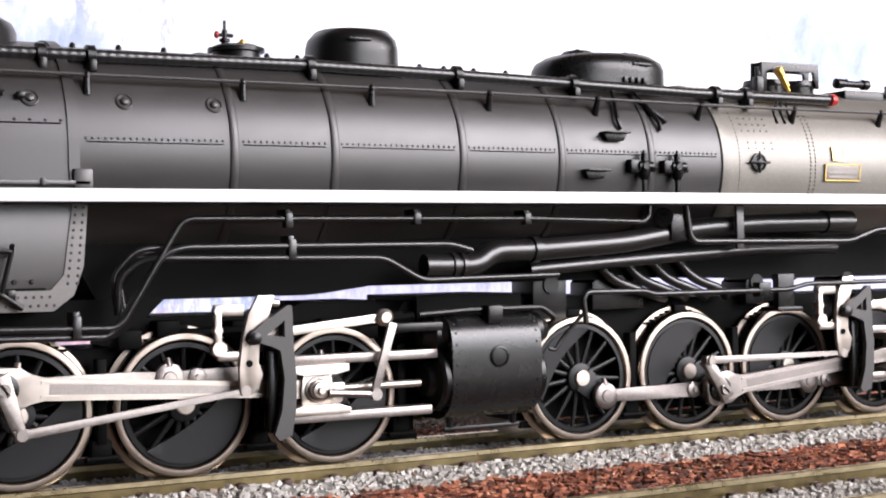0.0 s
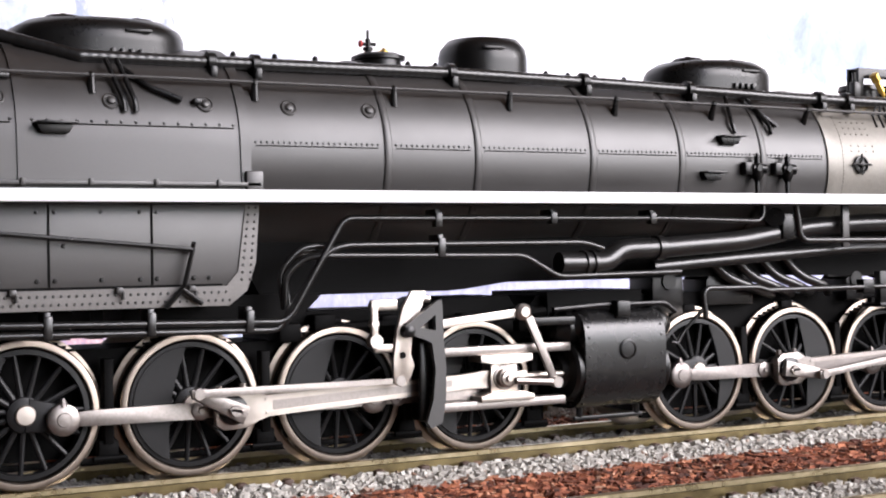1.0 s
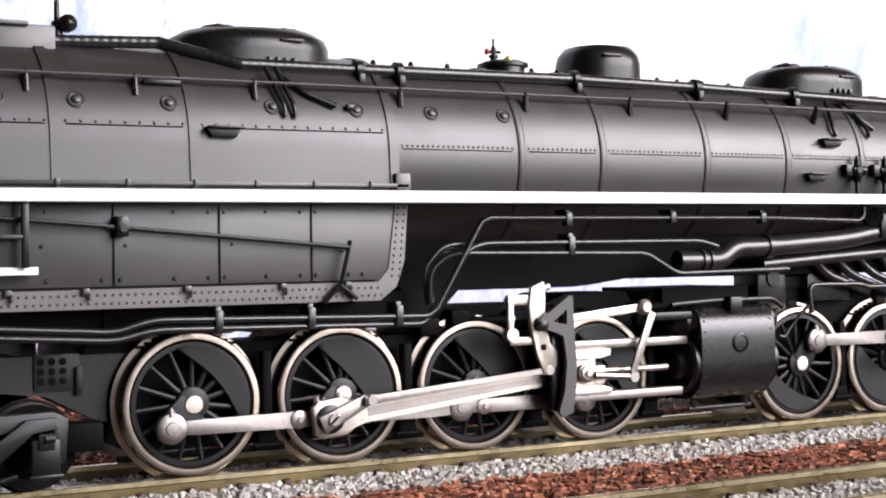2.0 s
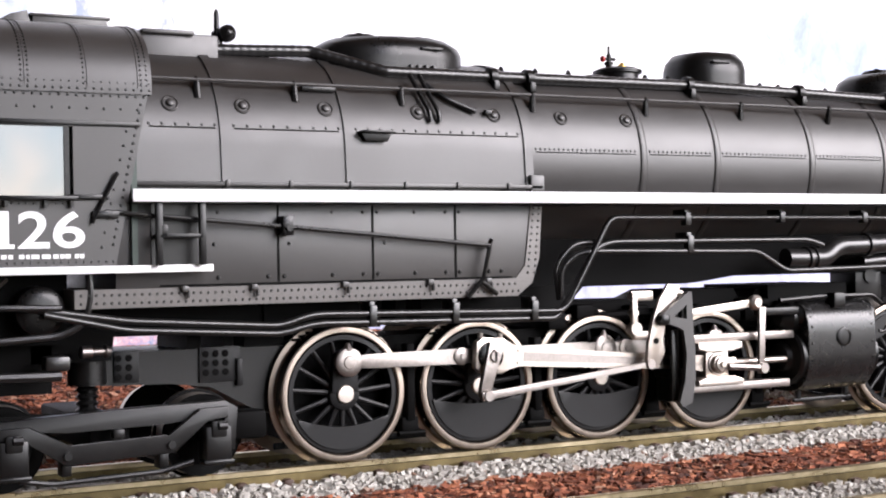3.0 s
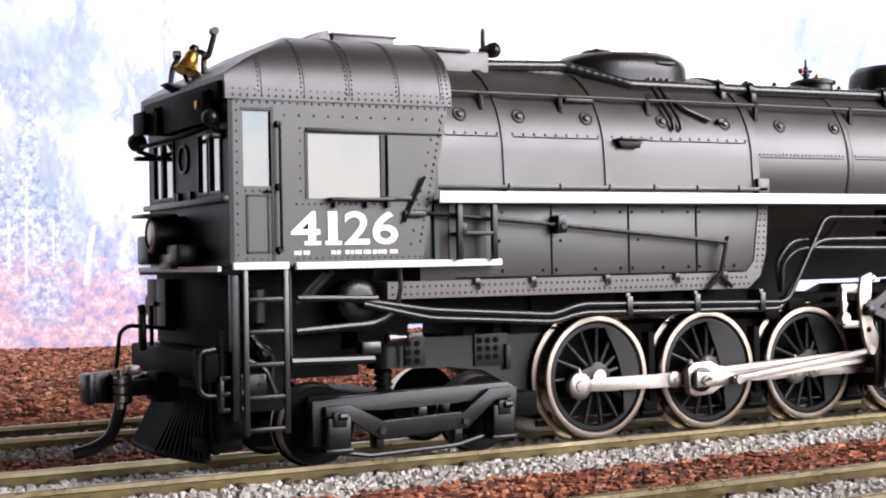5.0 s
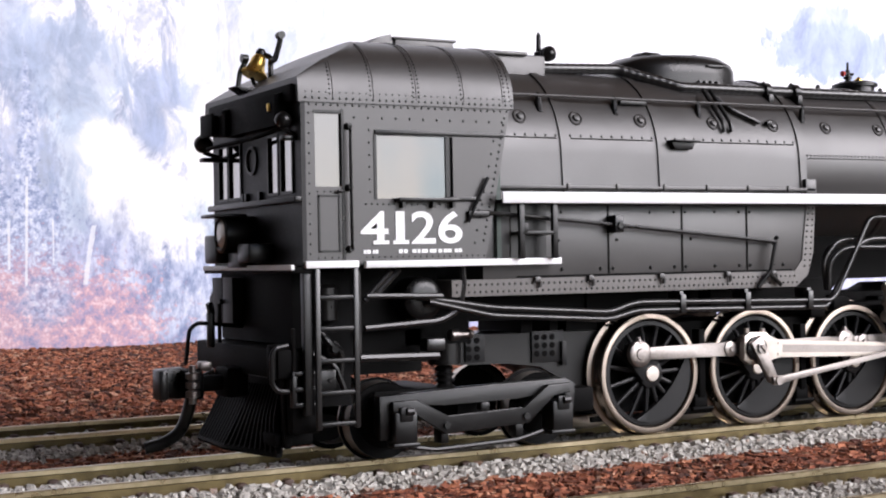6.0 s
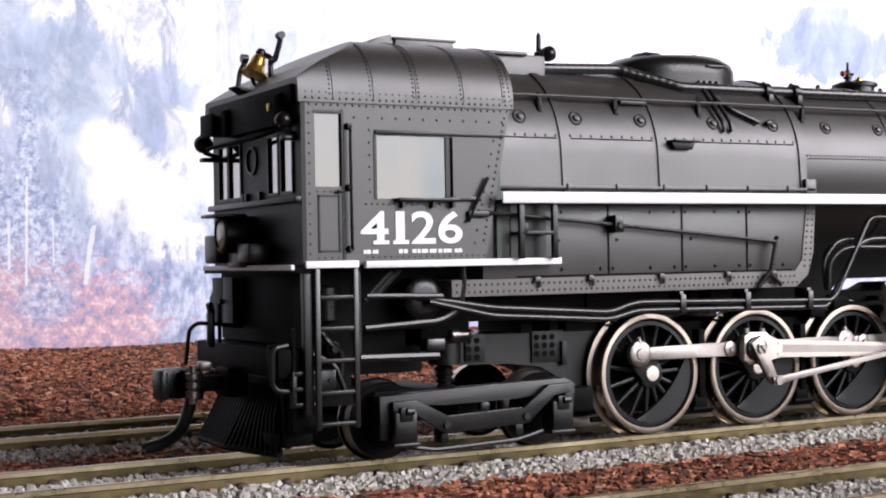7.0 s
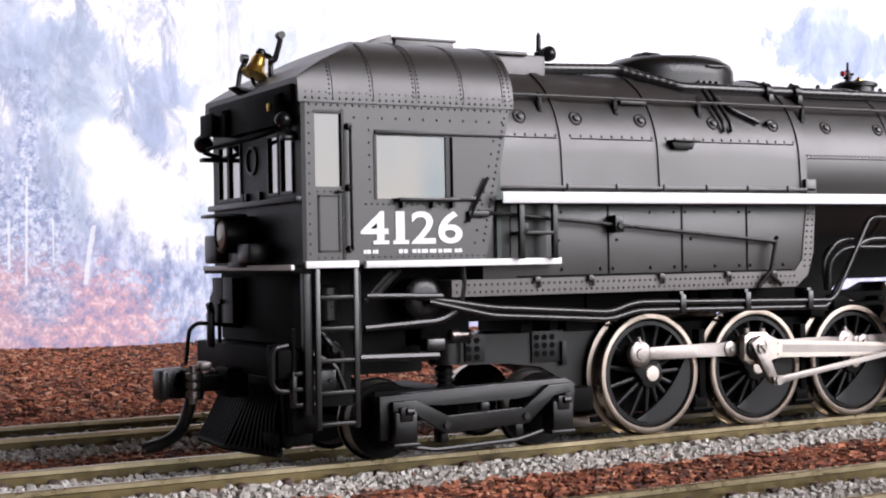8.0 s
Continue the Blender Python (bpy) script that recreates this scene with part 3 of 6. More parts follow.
def build_firebox():
    bm = bm_new()
    top = circle_arc(0, BOILER_Z, 14.55, 0, 180, 60)
    pts = [(15.0, 33.5), (14.75, 38.0)] + top[1:-1] + [(-14.75, 38.0), (-15.0, 33.5)]
    slab(bm, pts, 101.0, 158.2)
    fire = part("firebox", bm, BLACK, LOCO)
    for x in (113.2, 130.3, 157.9):
        bm = bm_new()
        outer = [(15.25, 35.3), (15.0, 38.0)] + circle_arc(0, BOILER_Z, 14.8, 2, 178, 60) + [(-15.0, 38.0), (-15.25, 35.3)]
        slab(bm, outer, x - 0.65, x + 0.65)
        part("firebox_band", bm, BLACK, fire)
    bm = bm_new()
    for x0, x1 in ((103.5, 112), (114.5, 129), (131.5, 156.5)):
        a, n = skin(x0, 44.4, 0, 14.55)
        b, _ = skin(x1, 44.4, 0, 14.55)
        rivets(bm, a, b, 1.75, n, 0.22)
        a, n = skin(x0, 44.0, 0, 14.55)
        b, _ = skin(x1, 44.0, 0, 14.55)
        tube(bm, [a, b], 0.11, 6, 0)
    part("seam_rivets", bm, SATIN, fire)
    bm = bm_new()
    box(bm, 101, 159.6, -15.7, -14.6, 36.6, 37.2, 0.12)
    box(bm, 157.6, 159.9, -15.7, -14.4, 35.4, 38.6, 0.2)
    for x in (113, 121.5, 130, 138, 146, 154):
        box(bm, x - 0.3, x + 0.3, -15.95, -15.5, 36.5, 37.45, 0.1)
    part("ledge", bm, BLACK, fire)
    # washout plugs
    for x in (106.5, 116.0, 127.5, 141.2, 153.1, 164.6, 176.1):
        bm = bm_new()
        z = 47.0
        p, n = skin(x, z, 0, 14.55 if x < 158 else 14.15)
        lathe(bm, p, n, [(-0.2, 1.15), (0.12, 1.1), (0.22, 0.95), (0.1, 0.8), (0.1, 0.55), (0.42, 0.5), (0.5, 0.38), (0.5, 0.01)], 20)
        part("washout_plug", bm, BLACK, fire)
    # small steps on the side
    for x0, x1, z in ((131.7, 136.3, 43.4), (235.1, 239.3, 44.5), (231.4, 235.4, 38.9)):
        bm = bm_new()
        p, n = skin((x0 + x1) / 2, z, 0, 14.5 if x0 < 158 else None)
        y = p.y
        plate(bm, [(x0, z + 0.6), (x1, z + 0.6), (x1 - 0.7, z - 0.6), (x0 + 0.7, z - 0.6)], y - 1.0, y + 0.6, 0.06)
        box(bm, x0, x1, y - 2.0, y + 0.4, z + 0.45, z + 0.75, 0.08)
        part("side_step", bm, SATIN, LOCO)
    # lower sides
    bm = bm_new()
    plate(bm, [(98.6, 34.4), (98.6, 24.2), (154.6, 24.2), (156.2, 26.0), (157.2, 34.4)], -15.9, 15.9, 0.06)
    side = part("firebox_side", bm, BLACK, LOCO)
    bm = bm_new()
    for x in (119.5, 132.8, 145.2):
        box(bm, x - 0.13, x + 0.13, -16.0, -15.8, 24.6, 34.3)
    box(bm, 104, 154, -16.02, -15.8, 24.3, 24.55)
    part("panel_seam", bm, FRAME, side)
    bm = bm_new()
    for x in (111.5, 118.1, 120.3, 127, 131.4, 133.5, 139, 143.7, 145.8, 150.4, 152.4):
        rivet(bm, (x, -15.9, 25.3), r=0.3, h=0.25)
        if x % 2 > 0.6:
            rivet(bm, (x, -15.9, 33.4), r=0.24, h=0.2)
    for x in (111, 121, 134.5):
        rivet(bm, (x, -15.9, 29.4), r=0.26, h=0.25)
    part("panel_bolts", bm, SATIN, side)
    # riveted strip, a paler grey than the panels above it
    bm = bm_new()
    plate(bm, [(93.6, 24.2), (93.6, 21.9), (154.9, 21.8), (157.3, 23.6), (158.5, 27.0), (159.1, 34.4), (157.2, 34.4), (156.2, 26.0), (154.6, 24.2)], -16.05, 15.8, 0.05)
    mud = part("riveted_strip", bm, STRIP_GREY, side)
    bm = bm_new()
    rivets(bm, (94.4, -16.05, 23.5), (154.5, -16.05, 23.5), 0.92, r=0.2)
    rivets(bm, (94.4, -16.05, 22.5), (155.0, -16.05, 22.5), 0.92, r=0.2)
    rivets(bm, (156.6, -16.05, 25.0), (157.7, -16.05, 34.0), 0.92, r=0.2)
    rivets(bm, (157.7, -16.05, 25.0), (158.6, -16.05, 34.0), 0.92, r=0.2)
    part("strip_rivets", bm, BLACK, mud)
    bm = bm_new()
    for x in (107, 116, 128.5, 141, 150):
        box(bm, x - 0.45, x + 0.45, -16.7, -15.9, 23.6, 24.4, 0.15)
        rod(bm, (x + 0.4, -16.5, 23.8), (x + 0.4, -16.5, 22.9), 0.25, 8)
    part("grate_lugs", bm, BLACK, mud)
    # ash pan with its hoppers, hangers over the frame bar, belly
    for pts, half in (([(120, 22.5), (120, 18.2), (136.8, 18.0), (137.2, 22.5)], 9.5), ([(139.2, 22.5), (139.2, 18.0), (140.8, 18.0), (140.8, 22.5)], 9.5),
                      ([(143.2, 22.5), (143.2, 18.0), (164, 18.0), (168, 20.5), (170.5, 22.9), (163, 22.9)], 9.5), ([(90, 22.4), (90, 15.2), (99.8, 15.2), (100.2, 18.15), (120, 18.0), (120, 22.4)], 9)):
        bm = bm_new()
        plate(bm, pts, -half, half)
        part("ash_hopper", bm, FRAME, LOCO)
    for x0, x1 in ((110.4, 112.4), (115.4, 116.9), (118.3, 124)):
        bm = bm_new()
        plate(bm, [(x0, 16.0), (x0 + 0.3, 19), (x1, 19), (x1, 16.0)], -6.3, 6.3)
        part("frame_hanger", bm, FRAME, LOCO)
    bm = bm_new()
    plate(bm, [(158, 30), (162, 22.6), (190, 22.6), (193, 22.8), (199.5, 23.6), (258, 23.6), (264, 23.2), (331, 23.2), (331, 30)], -8.5, 8.5)
    part("belly", bm, FRAME, LOCO)


def build_running_board():
    bm = bm_new()
    box(bm, 100.0, 331, -19.3, -12.4, 34.5, 35.0)
    part("running_board", bm, SATIN, LOCO)
    bm = bm_new()
    box(bm, 99.8, 331, -19.55, -19.2, 34.5, 36.05, 0.1)
    part("running_board_edge", bm, WHITE, LOCO, "white-painted running board edge")
    bm = bm_new()
    box(bm, 100.0, 331, 12.4, 19.3, 34.5, 36.0)
    part("running_board", bm, SATIN, LOCO)
    # step frame behind the cab
    bm = bm_new()
    for x in (103.2, 108.6):
        box(bm, x - 0.4, x + 0.4, -18.9, -18.2, 26.9, 34.5, 0.08)
    box(bm, 103.2, 108.6, -18.9, -16.2, 30.2, 30.7, 0.08)
    box(bm, 103.4, 104.2, -18.9, -18.4, 30.4, 31.8, 0.1)
    box(bm, 103.0, 108.8, -16.1, -15.95, 26.9, 34.4)
    part("step_frame", bm, SATIN, LOCO)
    # reach rod
    bm = bm_new()
    tube(bm, [(97, -17.6, 33.4), (103, -17.5, 32.9), (120.2, -17.2, 31.5), (150, -17.0, 28.8)], 0.3, 8, 0)
    box(bm, 119.4, 120.9, -17.9, -15.8, 30.4, 32.9, 0.15)
    lathe(bm, (120.2, -17.9, 31.4), (0, -1, 0), [(0, 0.5), (0.3, 0.45)], 10)
    rod(bm, (150, -17.3, 29.6), (150, -16.4, 28.4), 0.3, 8)
    tube(bm, [(150, -17.0, 28.9), (149.0, -17.0, 25.0), (148.8, -16.8, 23.6)], 0.3, 8, 0)
    tube(bm, [(146.6, -16.6, 21.8), (149, -16.9, 24.4)], 0.35, 8, 0)
    tube(bm, [(151.2, -16.6, 22.2), (148.6, -16.9, 24.0)], 0.35, 8, 0)
    part("reach_rod", bm, SATIN, LOCO)
    bm = bm_new()
    tube(bm, [(95.4, -17.7, 32.0), (96.4, -17.8, 34.2), (98.5, -17.8, 38.0)], 0.25, 8, 0)
    box(bm, 95.4, 98.6, -17.9, -17.2, 32.6, 33.5, 0.1)
    box(bm, 92.5, 97.5, -17.8, -17.3, 34.8, 35.4, 0.1)
    part("reverse_lever", bm, SATIN, LOCO)


def build_handrail():
    bm = bm_new()
    tube(bm, [(101, -12.6, 50.2), (160, -12.4, 50.2), (218, -12.2, 50.2), (262, -12.0, 49.9), (331, -12.0, 49.9)], 0.24, 8, 0)
    rail = part("handrail", bm, BLACK, LOCO)
    for x in (110.3, 123.5, 139.1, 160.2, 180.2, 198.5, 216.9, 235.3, 254.6, 273.5, 292.4, 310):
        bm = bm_new()
        p, n = skin(x, 47.9, -0.2, 14.5 if x < 158 else (13.2 if x > 258 else None))
        top = Vector((x, -12.3 if x < 240 else -12.05, 50.2 if x < 240 else 49.95))
        rod(bm, p, top, 0.55, 10, 0.38)
        lathe(bm, top + Vector((0, 0, -0.45)), (0, 0, 1), [(0, 0.25), (0.2, 0.48), (0.6, 0.48), (0.9, 0.2)], 10)
        part("rail_post", bm, SATIN, rail)
    # lagged steam pipe along the top
    path = [Vector(v) for v in ((115.2, -5, 55.2), (128.8, -5.4, 55.7), (138.4, -9.2, 52.9), (160, -9.0, 53.0), (191, -8.6, 53.3), (214, -8.8, 53.0), (235, -9.2, 52.5), (255.5, -9.6, 52.0), (283.2, -9.6, 52.0))]
    pts, rad = [], []
    k = 0
    for a, b in zip(path, path[1:]):
        n = max(2, int((b - a).length / 0.3))
        for i in range(n):
            pts.append(a.lerp(b, i / n))
            rad.append((0.82, 0.85, 0.82, 0.79)[k % 4])
            k += 1
    bm = bm_new()
    tube(bm, pts, rad, 12, 0)
    pipe = part("lagged_pipe", bm, PIPE, LOCO, "rope-lagged black steam pipe")
    for x, y, z in ((155.4, -9.0, 53.0), (161.5, -9.0, 53.0), (191, -8.6, 53.3), (213.5, -8.8, 53.0), (232.8, -9.2, 52.5), (259.2, -9.6, 52.0), (265.3, -9.6, 52)):
        bm = bm_new()
        lathe(bm, (x - 0.6, y, z), (1, 0, 0), [(0, 1.1), (0.1, 1.35), (1.1, 1.35), (1.2, 1.1)], 14)
        box(bm, x - 0.5, x + 0.5, y - 1.7, y + 0.3, z - 2.2, z - 0.6, 0.2)
        part("pipe_clamp", bm, SATIN, pipe)
    # small pipes that run down from the domes
    for x in (141.2, 142.6, 240.0, 243.5):
        bm = bm_new()
        a, n = skin(x, 51.5, 0.5, 14.6 if x < 158 else None)
        b, _ = skin(x + (1.4 if x < 200 else -1.6 if x < 242 else 2.6), 46.6, 0.35, 14.6 if x < 158 else None)
        c, _ = skin(x + (1.5 if x < 200 else -1.0 if x < 242 else 2.8), 45.6, 0.3, 14.6 if x < 158 else None)
        tube(bm, [a + n * 0.8, b + n * 0.4, c], 0.33, 8, 0.8)
        part("sand_pipe", bm, SATIN, LOCO)
    for pts in (((143.4, 51.0), (146, 48.8), (150, 47.2)), ((243.5, 50.5), (246, 48.3), (247.8, 46.9))):
        bm = bm_new()
        v = [skin(x, z, 0.5, 14.6 if x < 158 else None)[0] for x, z in pts]
        tube(bm, v, 0.38, 8, 0.8)
        part("sand_pipe", bm, SATIN, LOCO)
    for x, z, w in ((127.0, 49.6, 2.4), (152, 47.2, 0.5)):
        bm = bm_new()
        p, n = skin(x, z, 0.3, 14.6)
        box(bm, x - w, x + w, p.y - 0.5, p.y + 0.3, p.z - 0.35, p.z + 0.35, 0.1)
        part("rail_bracket", bm, SATIN, LOCO)


def dome(x0, x1, zt, slope, half, name="sand_dome"):
    """A low dome on the boiler's top, with a long slope to the front."""
    bm = bm_new()
    zb = 52.0
    n, seg = 9, 40
    rings = []
    cx, rx = (x0 + x1) / 2, (x1 - x0) / 2
    for i in range(n):
        f = i / (n - 1)
        h = zb + (zt - zb) * (f if f < 0.7 else 0.7 + 0.3 * math.sin((f - 0.7) / 0.3 * math.pi / 2))
        sh = 1.0 if f < 0.62 else math.sqrt(max(1 - ((f - 0.62) / 0.40) ** 2.2, 0.02))
        ring = []
        for k in range(seg):
            a = 2 * math.pi * k / seg
            c, s = math.cos(a), math.sin(a)
            px = rx * abs(c) ** 0.84 * (1 if c > 0 else -1)
            py = half * abs(s) ** 0.84 * (1 if s > 0 else -1)
            if px < 0:
                px *= (1 + slope * (1 - f) * 0.35)
            ring.append(bm.verts.new((cx + px * sh, py * sh, h - (slope * 1.3 * max(0, -px / rx) if f > 0.5 else 0))))
        rings.append(ring)
    for a, b in zip(rings, rings[1:]):
        for k in range(seg):
            bm.faces.new((a[k], a[(k + 1) % seg], b[(k + 1) % seg], b[k]))
    bm.faces.new(rings[-1])
    d = part(name, bm, SATIN, LOCO, angle=60)
    bm = bm_new()
    box(bm, x1 - 9.6, x1 - 6.2, -half - 0.2, -half + 1.2, zt - 2.4, zt - 2.0, 0.1)
    part("grab_rail", bm, SATIN, d)
    if slope:
        bm = bm_new()
        for k in (0.32, 0.74):
            lathe(bm, (x0 + (x1 - x0) * k, 0, zt - 0.5), (0, 0, 1), [(0, 2.6), (0.45, 2.6), (0.8, 2.2), (0.9, 0.6), (1.2, 0.4)], 20)
        part("filler_lid", bm, SATIN, d)
        bm = bm_new()
        for k in range(4):
            box(bm, x1 - 11.6 + k * 1.2, x1 - 11.0 + k * 1.2, -half - 0.5, -half + 0.4, 53.3, 54.3, 0.1)
        part("sand_valve", bm, SATIN, d)


def build_top():
    dome(131.6, 154.4, 58.9, 0.16, 7.8)
    dome(194.9, 207.9, 60.0, 0.0, 6.0, "steam_dome")
    dome(233.2, 255.0, 58.6, 0.16, 7.4)
    # hatch with a red-handled valve
    bm = bm_new()
    lathe(bm, (184.0, 0, 54.0), (0, 0, 1), [(0, 3.4), (1.7, 3.3), (1.8, 3.9), (2.3, 3.9), (2.4, 3.4), (2.7, 3.0)], 28)
    hatch = part("turret_hatch", bm, SATIN, LOCO)
    bm = bm_new()
    lathe(bm, (182.4, 0, 56.2), (0, 0, 1), [(0, 0.5), (0.9, 0.5), (1.0, 0.75), (1.4, 0.75), (1.5, 0.4), (2.6, 0.4), (2.7, 0.22), (3.9, 0.2)], 12)
    rod(bm, (181.2, 0, 58.1), (183.6, 0, 58.1), 0.28, 8)
    part("safety_valve", bm, SATIN, hatch)
    bm = bm_new()
    lathe(bm, (181.5, 0, 58.1), (-1, 0, 0), [(0, 0.2), (0.1, 0.5), (0.4, 0.5), (0.55, 0.25)], 14)
    part("valve_knob", bm, RED, hatch, "red valve knob")
    bm = bm_new()
    lathe(bm, (184.9, 0, 56.7), (0, 0, 1), [(0, 0.8), (0.5, 0.7), (0.8, 0.35), (1.0, 0.1)], 12)
    part("brass_cap", bm, BRASS, hatch, "brass cap")
    # small bolts along the crown
    bm = bm_new()
    for x in (161, 167, 173, 187.5, 192, 211, 215, 220, 225.5):
        r = boiler_r(x)
        lathe(bm, (x, -2.5, BOILER_Z + r - 0.5), (0, 0, 1), [(0, 0.45), (0.6, 0.4), (0.9, 0.2)], 8)
    part("crown_bolts", bm, SATIN, LOCO)
    # stack frame with the gilded whistle on the smokebox
    bm = bm_new()
    lathe(bm, (278.0, 0, 53.0), (0, 0, 1), [(0, 3.3), (1.9, 3.4), (2.2, 3.7), (3.0, 3.5)], 24)
    part("chimney", bm, SATIN, LOCO)
    bm = bm_new()
    lathe(bm, (284.4, 0, 53.0), (0, 0, 1), [(0, 3.3), (1.9, 3.4), (2.2, 3.7), (3.0, 3.5)], 24)
    part("chimney", bm, SATIN, LOCO)
    bm = bm_new()
    plate(bm, [(273.9, 54.0), (274.1, 58.7), (286.4, 58.7), (286.6, 54.6), (285.7, 54.6), (285.5, 57.4), (275.2, 57.4), (275.0, 54.0)], -3.9, -3.3, 0.1)
    plate(bm, [(273.9, 54.0), (274.1, 58.7), (286.4, 58.7), (286.6, 54.6), (285.7, 54.6), (285.5, 57.4), (275.2, 57.4), (275.0, 54.0)], -1.6, -1.0, 0.1)
    box(bm, 274.2, 286.3, -3.8, -1.1, 58.3, 58.65, 0.1)
    box(bm, 272.6, 274.2, -4.4, -3.0, 53.2, 56.2, 0.3)
    rod(bm, (273.2, -3.8, 56.0), (273.0, -3.8, 57.8), 0.35, 8)
    part("stack_guard", bm, SATIN, LOCO)
    bm = bm_new()
    lathe(bm, (276.4, -4.9, 57.6), (0.55, 0, -0.83), [(0, 0.3), (0.2, 0.8), (1.6, 0.75), (1.8, 0.55), (3.6, 0.6), (3.8, 0.35), (4.6, 0.3)], 14)
    part("brass_whistle", bm, BRASS, LOCO, "shiny brass whistle")
    bm = bm_new()
    lathe(bm, (283.2, -9.6, 52.0), (1, 0, 0), [(0, 0.5), (0.2, 0.95), (0.8, 1.05), (1.3, 0.85), (1.5, 0.4)], 16)
    part("red_cap", bm, RED, LOCO, "glossy red pipe cap")
    bm = bm_new()
    box(bm, 290.4, 304, -6, 6, 52.0, 54.4, 0.4)
    box(bm, 299.5, 300.3, -6.3, -5.9, 53.2, 55.4, 0.05)
    box(bm, 301.5, 302.3, -6.3, -5.9, 53.2, 55.4, 0.05)
    lathe(bm, (289.6, -4.5, 55.6), (1, 0, 0), [(0, 0.5), (0.2, 0.9), (1.4, 0.9), (1.6, 0.6), (6, 0.6), (6.2, 0.9), (7.4, 0.9), (7.6, 0.4)], 14)
    rod(bm, (292, -4.5, 55), (292, -4.5, 56.4), 0.4, 8)
    part("feedwater_heater", bm, SATIN, LOCO)
    bm = bm_new()
    for k in range(3):
        a, n = skin(271.5 + k * 0.9, 50.4, 0.6, 13.3)
        tube(bm, [a + n * 0.6, a + Vector((0.6 * (k - 1.5), -0.4, -1.4)), skin(270.2 + k * 1.6, 47.6, 0.1, 13.3)[0]], 0.2, 8, 0.6)
    part("drain_pipes", bm, SATIN, LOCO)
    # check valves by the smokebox
    for x in (242.0, 248.2):
        bm = bm_new()
        p, n = skin(x, 40.2, 0)
        y = p.y
        rod(bm, (x - 1.2, y - 0.9, 40.2), (x + 1.4, y - 0.9, 40.2), 0.75, 12)
        lathe(bm, (x, y - 0.9, 38.2), (0, 0, 1), [(0, 0.5), (0.8, 0.9), (2.6, 0.9), (2.8, 0.5), (3.9, 0.45), (4.0, 0.25), (4.4, 0.2)], 14)
        rod(bm, (x, y - 0.9, 38.2), (x, y - 1.0, 35.0), 0.42, 10)
        rod(bm, (x - 0.3, y + 0.3, 40.2), (x - 0.3, y - 1.9, 40.2), 0.5, 10)
        rod(bm, (x + 2.6, y + 0.2, 39.8), (x + 1.2, y - 0.9, 39.8), 0.4, 8)
        box(bm, x - 2.6, x - 1.1, y - 1.3, y + 0.2, 39.2, 41.2, 0.2)
        part("check_valve", bm, SATIN, LOCO)


